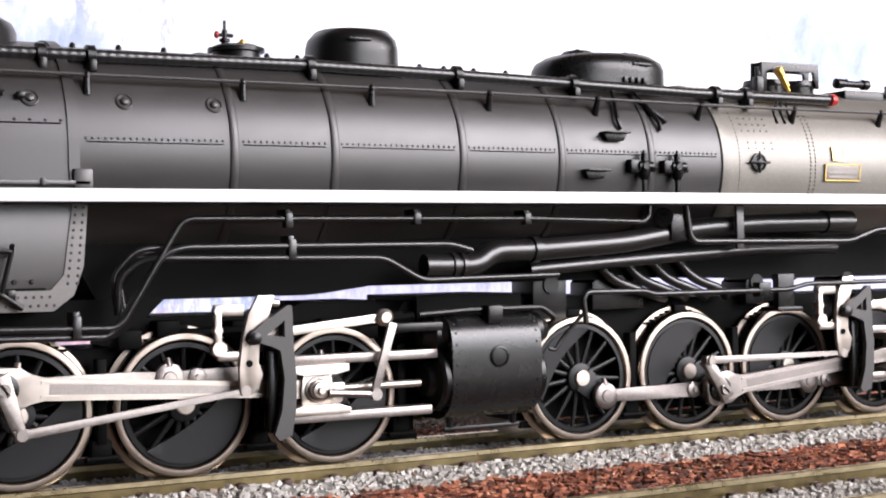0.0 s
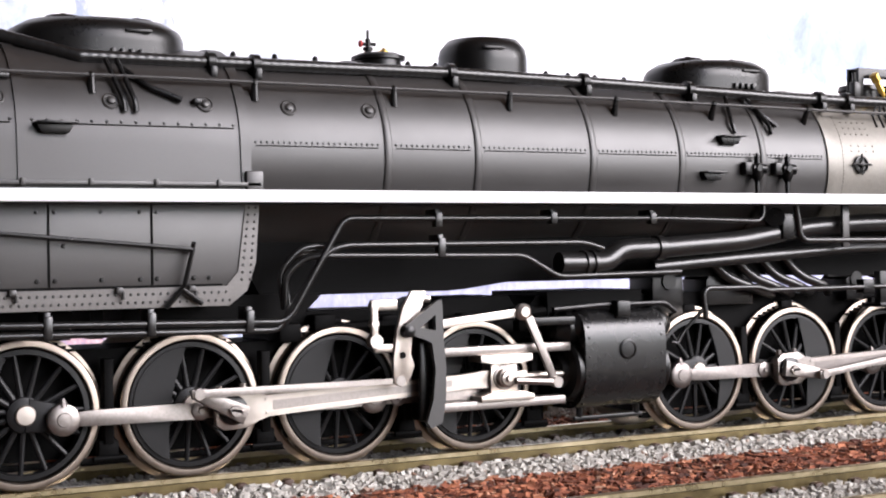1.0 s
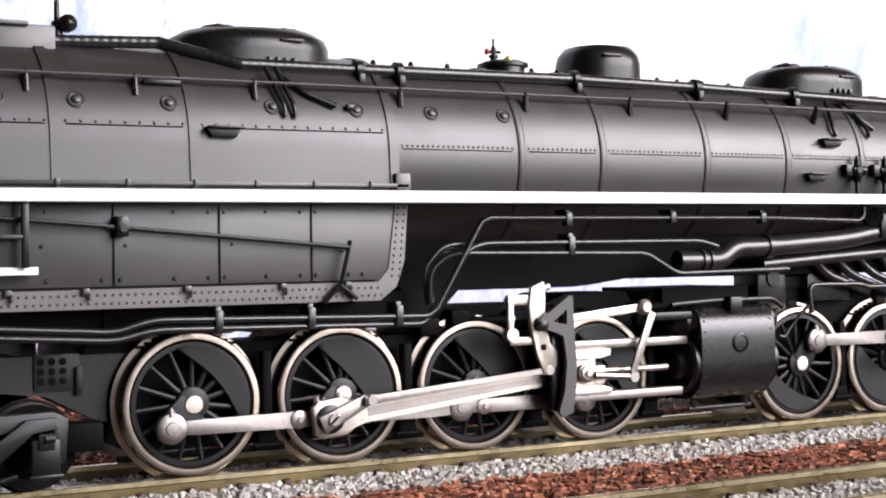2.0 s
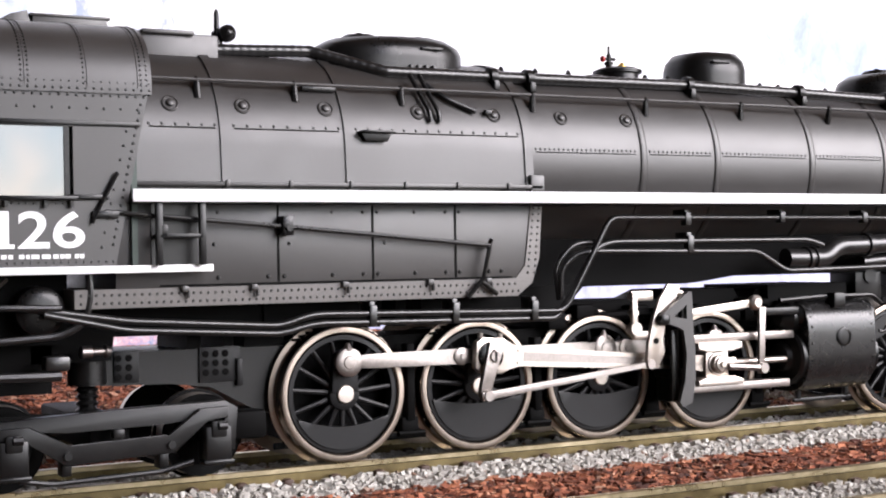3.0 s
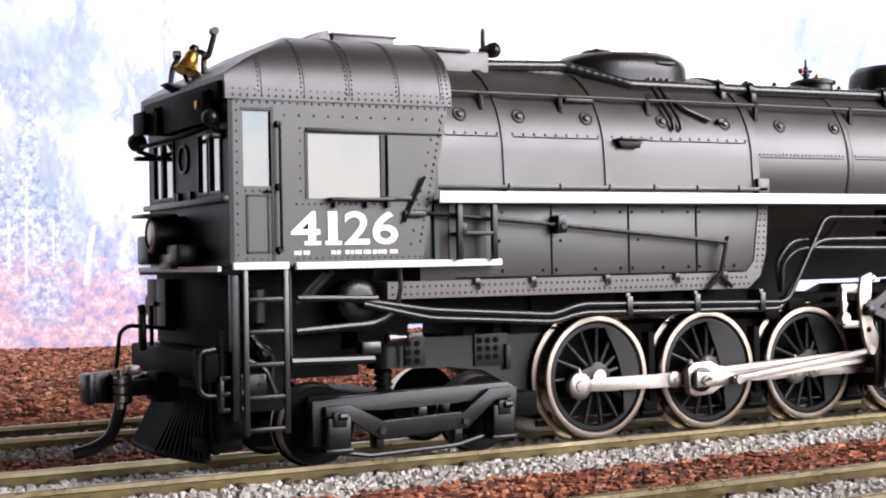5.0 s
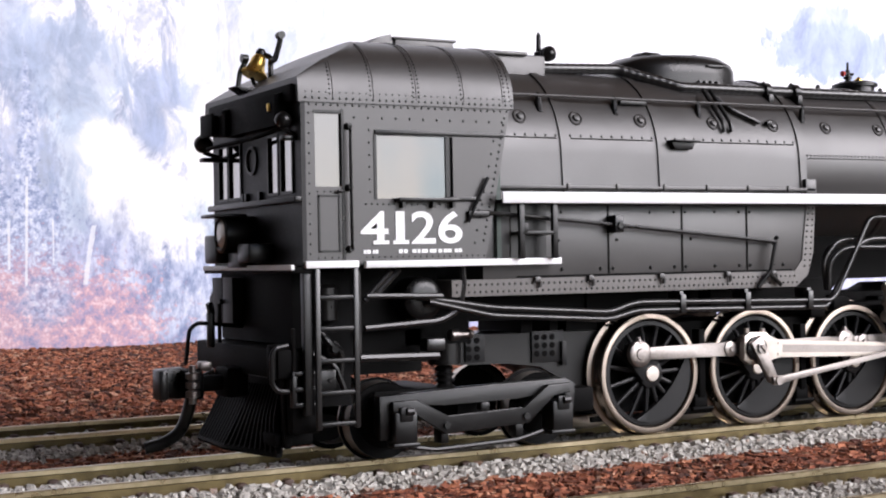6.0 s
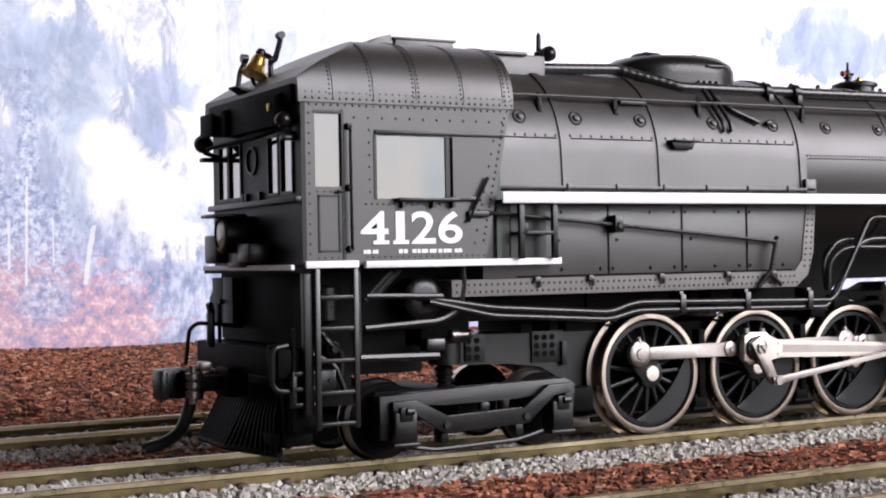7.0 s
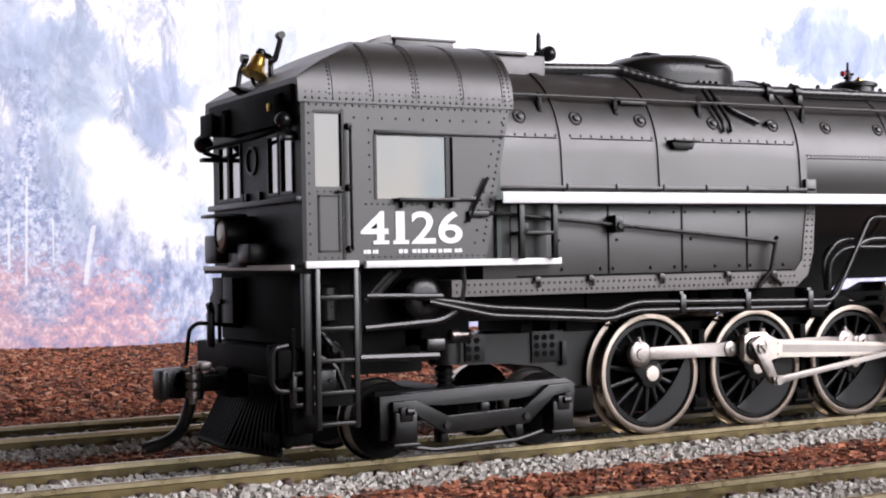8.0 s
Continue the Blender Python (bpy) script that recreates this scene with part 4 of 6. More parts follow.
def build_pipes():
    def run(name, pts, r, rad=1.2, mat=PIPE, seg=12, label=""):
        bm = bm_new()
        tube(bm, pts, r, seg, rad)
        return part(name, bm, mat, LOCO, label)

    y = -15.9
    a = run("pipe", [(241.5, y, 34.4), (241.4, y, 32.7), (240.4, y, 32.0), (222, y, 32.5), (170.8, y, 32.6), (163.3, y, 20.4), (162.0, y, 19.5), (125, y, 20.3), (123, y, 20.0), (119.6, y, 19.0), (100, y, 20.3), (88, y, 22.2)], 0.42, 1.4)
    run("pipe", [(211.5, y, 28.2), (208.4, y, 29.1), (171.0, y, 29.1), (168.4, y, 28.4), (162.6, y + 0.3, 19.9), (161.4, y + 0.3, 18.5), (125.4, y, 19.1), (123.4, y, 18.9), (119.6, y, 18.0), (100, y, 19.2), (90, y - 0.2, 21.4)], 0.42, 1.4)
    run("pipe", [(225.4, y, 24.6), (203.8, y, 24.3), (198.2, y, 27.4), (168.4, y, 27.8), (165.6, y + 0.8, 27.6), (163.0, y + 1.2, 25.5), (163.0, y + 1.4, 21.0)], 0.4, 1.4)
    for k in range(3):
        run("pipe_loop", [(168.6 - k * 0.8, -14.2 + k * 0.5, 29.1 - k * 0.5), (165.4 - k * 0.4, -14.2 + k * 0.5, 28.9 - k * 0.5), (162.4 + k * 0.5, -14.0 + k * 0.5, 25.8), (163.0 + k * 0.6, -14.0 + k * 0.5, 21.0)], 0.36, 1.6)
    for x, z, h in ((184.6, 32.4, 1.4), (203.0, 32.6, 1.2), (220.3, 32.5, 1.2), (185.0, 28.6, 1.8), (132.5, 19.8, 1.9), (144.9, 19.8, 1.9), (157.5, 19.7, 1.9)):
        bm = bm_new()
        box(bm, x - 0.55, x + 0.55, y - 0.6, y + 0.7, z - h * 0.75, z + h * 0.75, 0.2)
        box(bm, x - 0.4, x + 0.4, y - 0.1, y + 2.8, z + 0.1, z + h, 0.1)
        part("pipe_clamp", bm, PIPE, LOCO)
    # heavy steam pipes
    bm = bm_new()
    tube(bm, [(204.5, -15, 26.2), (212.5, -15, 26.1), (215.5, -14.6, 28.0), (222, -14.6, 28.1), (238, -14.2, 29.0), (252, -13.6, 31.0), (264, -13.4, 31.7), (283, -13.4, 31.9)], 1.55, 18, 3.0, 6)
    steam = part("steam_pipe", bm, PIPE, LOCO, "thick black steam pipe with clamped joints")
    for x0, x1, yy, z in ((208.4, 209.2, -15, 26.1), (209.8, 210.6, -15, 26.1), (221.6, 223.0, -14.6, 28.15), (277.5, 283.4, -13.4, 31.9)):
        bm = bm_new()
        lathe(bm, (x0, yy, z), (1, 0, 0), [(0, 1.5), (0.1, 1.85), (x1 - x0 - 0.1, 1.85), (x1 - x0, 1.5)], 20)
        part("joint_ring", bm, PIPE, steam)
    run("exhaust_pipe", [(222, -13.5, 25.3), (236, -13.5, 26.2), (250, -13.4, 27.0), (262, -13.4, 27.7), (280, -13.4, 27.8)], 0.95, 3.0, PIPE, 14)
    run("pipe", [(230.0, y, 17.6), (229.6, y, 21.2), (230.4, y, 22.0), (240.4, y, 21.9), (242, y, 21.4), (262.5, y, 21.4)], 0.42, 1.0)
    run("pipe", [(229.9, y, 19.2), (226.5, y + 1, 15.6), (225.3, y + 1, 13.9), (224.4, y + 1.2, 14.2)], 0.28, 1.0)
    run("pipe", [(248.2, y, 34.4), (248.9, y, 29.8), (249.8, y, 29.0), (281, y, 28.8), (287, y, 30.6), (331, y, 30.8)], 0.5, 1.2)
    run("pipe", [(262, y, 21.4), (268, y, 21.4), (272, y, 22.2), (290, y, 22.2)], 0.36, 1.0)
    for k in range(4):
        run("flexible_hose", [(236 + 5 * k, -9, 27), (239 + 5 * k, -9.6, 23.5), (245 + 5 * k, -9.6, 21.5), (250 + 4 * k, -8, 20.5)], 0.75, 2.5)
    run("pipe", [(262, -8, 24.0), (300, -8, 24.0)], 0.3, 0)
    run("pipe", [(262, -8, 23.2), (300, -8, 23.2)], 0.3, 0)
    for x in (258.4, 296.5):
        bm = bm_new()
        box(bm, x - 0.7, x + 0.7, -16.2, -15.6, 27.8, 34.5, 0.1)
        part("pipe_strap", bm, BLACK, LOCO)
    bm = bm_new()
    box(bm, 245.6, 248.8, -15.8, -13, 29.2, 33.2, 0.2)
    rod(bm, (244.4, -15.4, 32.6), (246.4, -12.6, 32.6), 1.5, 14)
    part("valve_elbow", bm, SATIN, LOCO)
    bm = bm_new()
    box(bm, 261.8, 264.2, -16.3, -14.6, 20.4, 22.6, 0.15)
    part("pipe_bracket", bm, SATIN, LOCO)
    bm = bm_new()
    plate(bm, [(266.2, 18.6), (266.2, 23.8), (269.4, 23.8), (269.4, 18.6)], -15.6, -14.2, 0.1)
    box(bm, 265.6, 270.6, -16.2, -12, 18.0, 18.7, 0.1)
    part("lubricator", bm, SATIN, LOCO)
    bm = bm_new()
    lathe(bm, (276, -6, 18.5), (0, 0, 1), [(0, 1.2), (4, 1.2), (4.2, 2.0), (5.2, 2.0), (5.4, 1.2), (9, 1.2)], 14)
    part("pivot_casting", bm, FRAME, LOCO)
    for x0, x1, z0, z1 in ((226, 232, 18, 26), (236.5, 246, 19, 24.6), (266, 270, 19, 24), (286, 289, 19, 24)):
        bm = bm_new()
        plate(bm, [(x0, z0), (x0, z1 - 1.5), (x0 + 1.5, z1), (x1 - 1.5, z1), (x1, z1 - 1.5), (x1, z0)], -8.2, -2, 0.4)
        rod(bm, ((x0 + x1) / 2, -8.6, (z0 + z1) / 2 + 1), ((x0 + x1) / 2, -7, (z0 + z1) / 2 + 1), 1.3, 14)
        part("frame_casting", bm, SATIN, LOCO)


def build_cab():
    cab = new("cab")
    cab.parent = LOCO
    Y, T = 17.3, 0.7
    YF = 15.4   # half width on the far side
    # side sheets with the door and window openings cut through
    def sheet(y0, y1, name):
        bm = bm_new()
        us, vs = [72.0, 73.3, 77.0, 82.0, 93.4, 102.5], [26.6, 35.1, 36.6, 43.4, 46.0, 47.6]
        pierced(bm, us, vs, {(1, 2), (1, 3), (3, 1), (3, 2)}, lambda u, v, k: (u if u < 100 else 98.2 + (v - 26.6) * 0.2048, (y0, y1)[k], v))
        return part(name, bm, BLACK, cab)
    side = sheet(-Y, -Y + T, "cab_side")
    sheet(YF - T, YF, "cab_side")
    for y in (-Y + 0.35, YF - 0.45):
        for x0, x1, z0, z1 in ((82.0, 92.4, 35.1, 43.4), (73.3, 77.0, 36.6, 46.0)):
            bm = bm_new()
            box(bm, x0, x1, y, y + 0.1, z0, z1)
            part("window_pane", bm, PANE, cab)
    bm = bm_new()
    box(bm, 92.4, 93.0, -Y + 0.15, -Y + T, 35.1, 43.4)
    box(bm, 81.7, 101.4, -Y - 0.25, -Y + 0.1, 43.5, 44.1, 0.08)
    box(bm, 81.6, 82.0, -Y - 0.1, -Y + 0.1, 35.0, 43.6)
    box(bm, 84.5, 93.6, -Y - 1.5, -Y + 0.1, 34.7, 35.2, 0.12)
    for x in (85.5, 90, 93):
        plate(bm, [(x - 0.2, 34.8), (x + 0.2, 34.8), (x + 0.2, 33.9), (x - 0.2, 33.9)], -Y - 0.9, -Y + 0.1)
    part("window_frame", bm, SATIN, side)
    bm = bm_new()
    box(bm, 77.0, 77.35, -Y - 0.12, -Y + 0.05, 27.2, 46.6)
    for x0, x1, z0, z1 in ((73.1, 77.2, 46.1, 46.4), (73.6, 76.7, 35.3, 35.55), (73.6, 76.7, 28.2, 28.45), (73.6, 73.85, 28.2, 35.5), (76.45, 76.7, 28.2, 35.5)):
        box(bm, x0, x1, -Y - 0.14, -Y + 0.05, z0, z1)
    rod(bm, (76.2, -Y - 0.5, 36.0), (76.9, -Y - 0.5, 36.0), 0.25, 8)
    door = part("cab_door", bm, SATIN, side)
    bm = bm_new()
    tube(bm, [(77.9, -Y, 44.6), (77.9, -Y - 0.9, 44.4), (77.9, -Y - 0.9, 28.6), (77.9, -Y, 28.2)], 0.22, 8, 0.5)
    for z in (44.4, 36.5, 28.6):
        lathe(bm, (77.9, -Y, z), (0, -1, 0), [(0, 0.5), (0.4, 0.4), (0.9, 0.35)], 10)
    part("grab_rail", bm, SATIN, side)
    bm = bm_new()
    y = -Y
    rivets(bm, (78.9, y, 45.6), (101.2, y, 45.6), 1.95, r=0.18)
    rivets(bm, (72.6, y, 47.1), (102, y, 47.1), 1.0, r=0.17)
    rivets(bm, (72.5, y, 28), (72.5, y, 46), 1.3, r=0.14)
    rivets(bm, (81.0, y, 36), (81.0, y, 44), 1.6, r=0.16)
    rivets(bm, (80.4, y, 34.4), (93, y, 34.4), 0.85, r=0.15)
    rivets(bm, (98.0, y, 29.5), (101.6, y, 46.2), 0.95, r=0.2)
    rivets(bm, (96.6, y, 29.2), (99.8, y, 43.0), 1.7, r=0.18)
    rivets(bm, (80.4, y, 27.5), (98.0, y, 27.5), 0.9, r=0.14)
    rivets(bm, (73.6, y, 27.5), (77.4, y, 27.5), 0.9, r=0.14)
    rivets(bm, (73.6, y, 36.0), (76.4, y, 36.0), 0.9, r=0.12)
    part("cab_rivets", bm, SATIN, side)
    # front sheet with its windows, floor, back sheet
    bm = bm_new()
    x0, x1 = 71.4, 72.0
    cols = [(-Y, -14.6), (-14.6, -11.0), (-11.0, -9.8), (-9.8, -6.6), (-6.6, 4.0), (4.0, 8.3), (8.3, 9.1), (9.1, 12.4), (12.4, YF)]
    lines = [c[0] for c in cols] + [YF]
    pierced(bm, lines, [26.6, 36.2, 43.6, 47.8], {(i, 1) for i in (1, 3, 5, 7)}, lambda u, v, k: ((x0, x1)[k], u, v))
    # darker black than the sides: the front's shade is put into its colour
    front = part("cab_front", bm, GREYBLACK, cab)
    for i in (1, 3, 5, 7):
        bm = bm_new()
        box(bm, 71.5, 71.6, cols[i][0], cols[i][1], 36.2, 43.6)
        part("front_pane", bm, FRONT_PANE, front)
    bm = bm_new()
    box(bm, 70.4, 71.4, -Y, YF, 34.6, 35.4, 0.15)
    for a, b in cols[1::2]:
        box(bm, 71.15, 71.45, a - 0.3, a, 36, 43.8)
        box(bm, 71.15, 71.45, b, b + 0.3, 36, 43.8)
        box(bm, 71.15, 71.45, a, b, 43.6, 43.9)
        box(bm, 71.15, 71.45, a, b, 35.9, 36.2)
    lathe(bm, (71.4, -0.4, 41.0), (-1, 0, 0), [(0, 2.0), (0.3, 2.0), (0.35, 1.6), (0.0, 1.5)], 24, True)
    for y in (-3.6, 1.4, 2.6):
        box(bm, 70.9, 71.45, y - 0.35, y + 0.35, 35.4, 36.6, 0.1)
    part("front_trim", bm, SATIN, front)
    bm = bm_new()
    box(bm, 72.1, 102.0, -Y + T, YF - T, 26.4, 26.9)
    box(bm, 100.5, 101.2, -Y + T, YF - T, 27, 47.5)
    part("cab_floor", bm, LINING, cab)
    # roof: an even vault, cut off by a sloping plane at its front
    nose = ([71.0, 72.5, 75.0, 79.0, 81.8, 83.4], [50.6, 51.6, 53.1, 55.0, 56.5, 57.3])

    def on_roof(x, k):
        a = math.pi * k / 80
        c, s = math.cos(a), math.sin(a)
        z = 47.4 + 9.8 * abs(s) ** 0.86
        return Vector((x, -17.6 * abs(c) ** 0.56 * (1 if c > 0 else -1), min(z, float(np.interp(x, *nose)))))
    bm = bm_new()
    rings = [[bm.verts.new(on_roof(x, k)) for k in range(81)] for x in [71.0 + 0.4 * i for i in range(32)] + [86.0, 92.0, 102.9]]
    for a, b in zip(rings, rings[1:]):
        for k in range(80):
            bm.faces.new((a[k], b[k], b[k + 1], a[k + 1]))
    bm.faces.new(rings[0])
    bm.faces.new(list(reversed(rings[-1])))
    roof = part("cab_roof", bm, BLACK, cab, angle=32)
    bm = bm_new()
    for x in (75.4, 81.2, 87.5, 88.3, 94.7, 101.6, 102.3):
        for i in range(24):
            k = 2.0 + i * 1.5
            p, q = on_roof(x, k), on_roof(x, k + 0.4)
            d = (q - p).normalized()
            if p.z > np.interp(x, *nose) - 0.3:
                break
            rivet(bm, p, (0, -abs(d.z), abs(d.y)), 0.15)
    rivets(bm, (72, -17.62, 47.9), (102.6, -17.62, 47.9), 0.95, r=0.15)
    rivets(bm, (72, -17.5, 48.7), (102.6, -17.5, 48.7), 0.95, r=0.15)
    part("roof_rivets", bm, SATIN, roof)
    bm = bm_new()
    for x in (75.8, 81.6, 87.9, 95.1, 101.2):
        pts = [on_roof(x, 1.2 + i * 1.2) for i in range(32)]
        tube(bm, [p for p in pts if p.z < np.interp(x, *nose) - 0.2], 0.07, 6, 0)
    part("roof_seam", bm, BLACK, roof)
    bm = bm_new()
    plate(bm, [(86.6, 56.6), (88.0, 57.8), (89.6, 58.7), (91.6, 59.2), (92.2, 56.6)], -3.2, 3.2, 0.1)
    plate(bm, [(92.0, 56.6), (92.2, 58.7), (101.6, 58.7), (101.8, 56.6)], -3.4, 3.4, 0.15)
    box(bm, 91.8, 102.0, -3.6, 3.6, 58.5, 58.85, 0.1)
    part("roof_hatch", bm, BLACK, roof)
    # casing behind the roof
    bm = bm_new()
    box(bm, 102.9, 115.4, -6.6, 6.6, 51.5, 56.9, 0.3)
    box(bm, 102.9, 115.6, -6.8, 6.8, 53.4, 53.7, 0.1)
    box(bm, 105, 112, -7.2, 7.2, 56.6, 57.2, 0.2)
    part("turret_casing", bm, BLACK, cab)
    bm = bm_new()
    lathe(bm, (117.4, -3.6, 57.6), (0, -1, 0), [(0, 0.9), (0.3, 1.15), (1.2, 1.15), (1.4, 0.8), (1.8, 0.5), (1.9, 0.2)], 18)
    lathe(bm, (116.3, -3.4, 55.5), (0, 0, 1), [(0, 0.9), (2.4, 0.7), (2.5, 0.4), (4.9, 0.35), (5.4, 0.15)], 12)
    part("whistle_valve", bm, SATIN, LOCO)
    # stripes
    for x0, x1, y0, y1, z0, z1 in ((80.0, 110.2, -17.9, -17.2, 26.1, 27.0), (71.6, 79.0, -17.9, -17.2, 26.2, 27.1), (69.5, 70.0, -17.9, 15.2, 26.0, 26.7)):
        bm = bm_new()
        box(bm, x0, x1, y0, y1, z0, z1, 0.1)
        part("cab_stripe", bm, WHITE, cab, "white-painted cab sill stripe")
    # road number
    for digit, d0, d1, feet in (("4", 79.5, 83.5, (81.3, 83.6)), ("1", 84.6, 85.9, (84.2, 86.5)), ("2", 86.9, 90.5, ()), ("6", 90.9, 94.6, ())):
        cu = bpy.data.curves.new("numeral", "FONT")
        cu.body, cu.size, cu.extrude, cu.offset = digit, 6.0, 0.05, 0.09
        tmp = bpy.data.objects.new("numeral", cu)
        me = bpy.data.meshes.new_from_object(tmp)
        bpy.data.objects.remove(tmp)
        co = np.array([v.co[:] for v in me.vertices])
        lo, hi = co.min(0), co.max(0)
        sx, sz = (d1 - d0) / (hi[0] - lo[0]), 4.3 / (hi[1] - lo[1])
        for v in me.vertices:
            v.co = ((d0 + (v.co.x - lo[0]) * sx) * MM, (-17.37 - v.co.z) * MM, (29.15 + (v.co.y - lo[1]) * sz) * MM)
        me.materials.append(WHITE)
        num = new("numeral", me)
        num.parent = side
        tagged(num, "white painted numeral " + digit)
        if feet:
            bm = bm_new()
            box(bm, feet[0], feet[1], -17.43, -17.33, 29.15, 29.65)
            part("numeral_serif", bm, WHITE, num)
    bm = bm_new()
    for x0, x1 in ((79.9, 80.3), (80.4, 80.9), (81.2, 81.5), (81.6, 82.0), (85.0, 85.6), (85.8, 86.3), (87.0, 87.6), (87.8, 88.2), (88.4, 89.3), (89.6, 90.6), (90.9, 91.5), (91.7, 92.2), (92.3, 92.9), (93.4, 93.9), (94.0, 94.5)):
        box(bm, x0, x1, -17.4, -17.3, 27.95, 28.45)
    part("lettering_bar", bm, WHITE, side)
    return cab


def build_front():
    # apron below the cab front, platform and headlight
    bm = bm_new()
    box(bm, 69.6, 73.5, -17.4, 15.0, 25.6, 26.4, 0.1)
    plate(bm, [(72.0, 25.6), (72.0, 16.2), (74, 15.2), (80, 15.2), (80, 25.6)], -12.0, 14.6, 0.1)
    box(bm, 74.5, 80, -12.6, -11.0, 8.0, 25.6)
    part("front_apron", bm, FRAME, LOCO)
    bm = bm_new()
    for y0, y1 in ((5.2, 9.2), (9.3, 13.4)):
        plate(bm, [(70.2, 25.0), (70.2, 18.2), (71.9, 18.2), (71.9, 25.0)], y0, y1, 0.15)
    rod(bm, (70.3, 9.25, 21.6), (69.7, 9.25, 21.6), 0.4, 10)
    lathe(bm, (71.4, 14.2, 21.4), (-1, 0, 0), [(0, 1.8), (0.6, 1.8), (0.9, 1.3)], 18)
    part("tool_locker", bm, GREYBLACK, LOCO)
    bm = bm_new()
    plate(bm, [(71.6, 26.4), (71.6, 7.5), (72.8, 7.5), (72.8, 26.4)], -17.0, -15.8, 0.1)
    part("corner_post", bm, SATIN, LOCO)
    bm = bm_new()
    lathe(bm, (76.2, -13.0, 19.0), (0, 0, 1), [(0, 1.2), (0.4, 1.7), (4.6, 1.7), (5.0, 1.2)], 18)
    part("air_filter", bm, SATIN, LOCO)
    bm = bm_new()
    tube(bm, [(75, -13.4, 18.4), (76.4, -14.0, 16.2), (78.2, -13.6, 15.2), (78.0, -13.4, 12.0)], 0.5, 8, 1.0)
    tube(bm, [(74.2, -13.4, 15.0), (77.0, -14.0, 13.6), (78.6, -13.6, 10.0)], 0.4, 8, 1.0)
    lathe(bm, (77.0, -13.2, 15.6), (0, -1, 0), [(0, 1.0), (0.6, 1.0), (0.8, 0.6), (1.3, 0.5)], 14)
    part("brake_valve", bm, SATIN, LOCO)
    bm = bm_new()
    box(bm, 73.6, 77.0, -14.6, -12.8, 10.2, 13.0, 0.2)
    rivet(bm, (74.4, -14.6, 12.3), r=0.3)
    rivet(bm, (74.4, -14.6, 10.9), r=0.3)
    rivet(bm, (76.0, -14.6, 11.6), r=0.3)
    part("bolted_bracket", bm, SATIN, LOCO)
    bm = bm_new()
    lathe(bm, (71.4, 0, 31.0), (-1, 0, 0), [(0, 2.5), (3.8, 2.6), (4.6, 2.6), (4.8, 2.2), (4.5, 2.0)], 28)
    box(bm, 65.0, 69.5, -3.0, 3.0, 33.2, 33.7, 0.2)
    box(bm, 67.5, 71.3, -8.4, -4.0, 27.0, 29.6, 0.4)
    box(bm, 67.5, 71.3, 4.0, 9.0, 27.0, 31.0, 0.4)
    box(bm, 68.6, 71.3, -2.5, 2.5, 26.4, 28.4, 0.1)
    light = part("headlight", bm, SATIN, LOCO)
    bm = bm_new()
    lathe(bm, (66.9, 0, 31.0), (-1, 0, 0), [(0, 1.95), (0.2, 1.6), (0.35, 0.8), (0.4, 0.2)], 20)
    part("lens", bm, LENS, light, "clear round lens")
    # number box, lamps and bell over the front windows
    bm = bm_new()
    plate(bm, [(69.3, 44.6), (69.3, 48.6), (71.6, 49.3), (71.6, 44.8)], -13.8, 4.0, 0.15)
    box(bm, 70.4, 71.8, -16.4, 14.4, 47.4, 49.8, 0.3)
    tube(bm, [(70.8, -13, 44.4), (69.4, -6, 43.6), (68.0, 8, 43.2)], 0.3, 8, 1)
    part("number_box", bm, FRAME, LOCO)
    bm = bm_new()
    box(bm, 68.0, 70.6, 5.6, 9.8, 45.0, 47.8, 0.25)
    box(bm, 67.6, 68.1, 5.3, 10.1, 44.8, 48.0, 0.15)
    box(bm, 68.6, 71.6, 2.6, 5.4, 44.6, 47.8, 0.2)
    lathe(bm, (69.6, 3.6, 47.6), (0, 0, 1), [(0, 1.2), (0.6, 1.1), (0.9, 0.6)], 14)
    part("classification_lamp", bm, FRAME, LOCO)
    bm = bm_new()
    box(bm, 69.0, 69.6, -12.4, -11.7, 46.5, 47.6, 0.2)
    part("amber_lamp", bm, BRASS, LOCO, "small amber lamp")
    for x, y, z, k in ((69.9, -15.2, 45.2, 0.8), (68.6, 11.5, 44.2, 1.0)):
        bm = bm_new()
        lathe(bm, (x, y, z - 1.3 * k), (0, 0, 1), [(h * k, r * k) for h, r in ((0, 0.5), (0.3, 1.0), (0.9, 1.35), (1.4, 1.4), (2.0, 1.2), (2.5, 0.6), (2.7, 0.2))], 18)
        rod(bm, (x, y, z - 1.2 * k), (71.6, y, z - 2.2), 0.35, 8)
        box(bm, x - 0.4, 71.4, y - 0.9 * k, y + 0.9 * k, z - 2.6, z - 2.0, 0.15)
        part("marker_lamp", bm, SATIN, LOCO)
    bm = bm_new()
    c = Vector((72.7, 2.0, 53.0))
    ax = Vector((0.36, 0.1, 0.93)).normalized()
    lathe(bm, c, ax, [(0.0, 1.75), (0.2, 1.9), (0.45, 1.8), (0.9, 1.4), (1.7, 1.12), (2.6, 1.0), (3.1, 0.75), (3.4, 0.3)], 28)
    bell = part("bell", bm, BRASS, LOCO, "polished brass bell")
    bm = bm_new()
    top = c + ax * 3.5
    lathe(bm, top - ax * 0.3, ax, [(0, 0.7), (0.4, 0.75), (0.9, 0.5), (1.0, 0.2)], 12)
    tube(bm, [top, top + Vector((1.2, -0.9, -0.6)), c + Vector((1.9, -1.6, 1.2)), c + Vector((2.0, -1.6, -1.2))], 0.4, 8, 0.5)
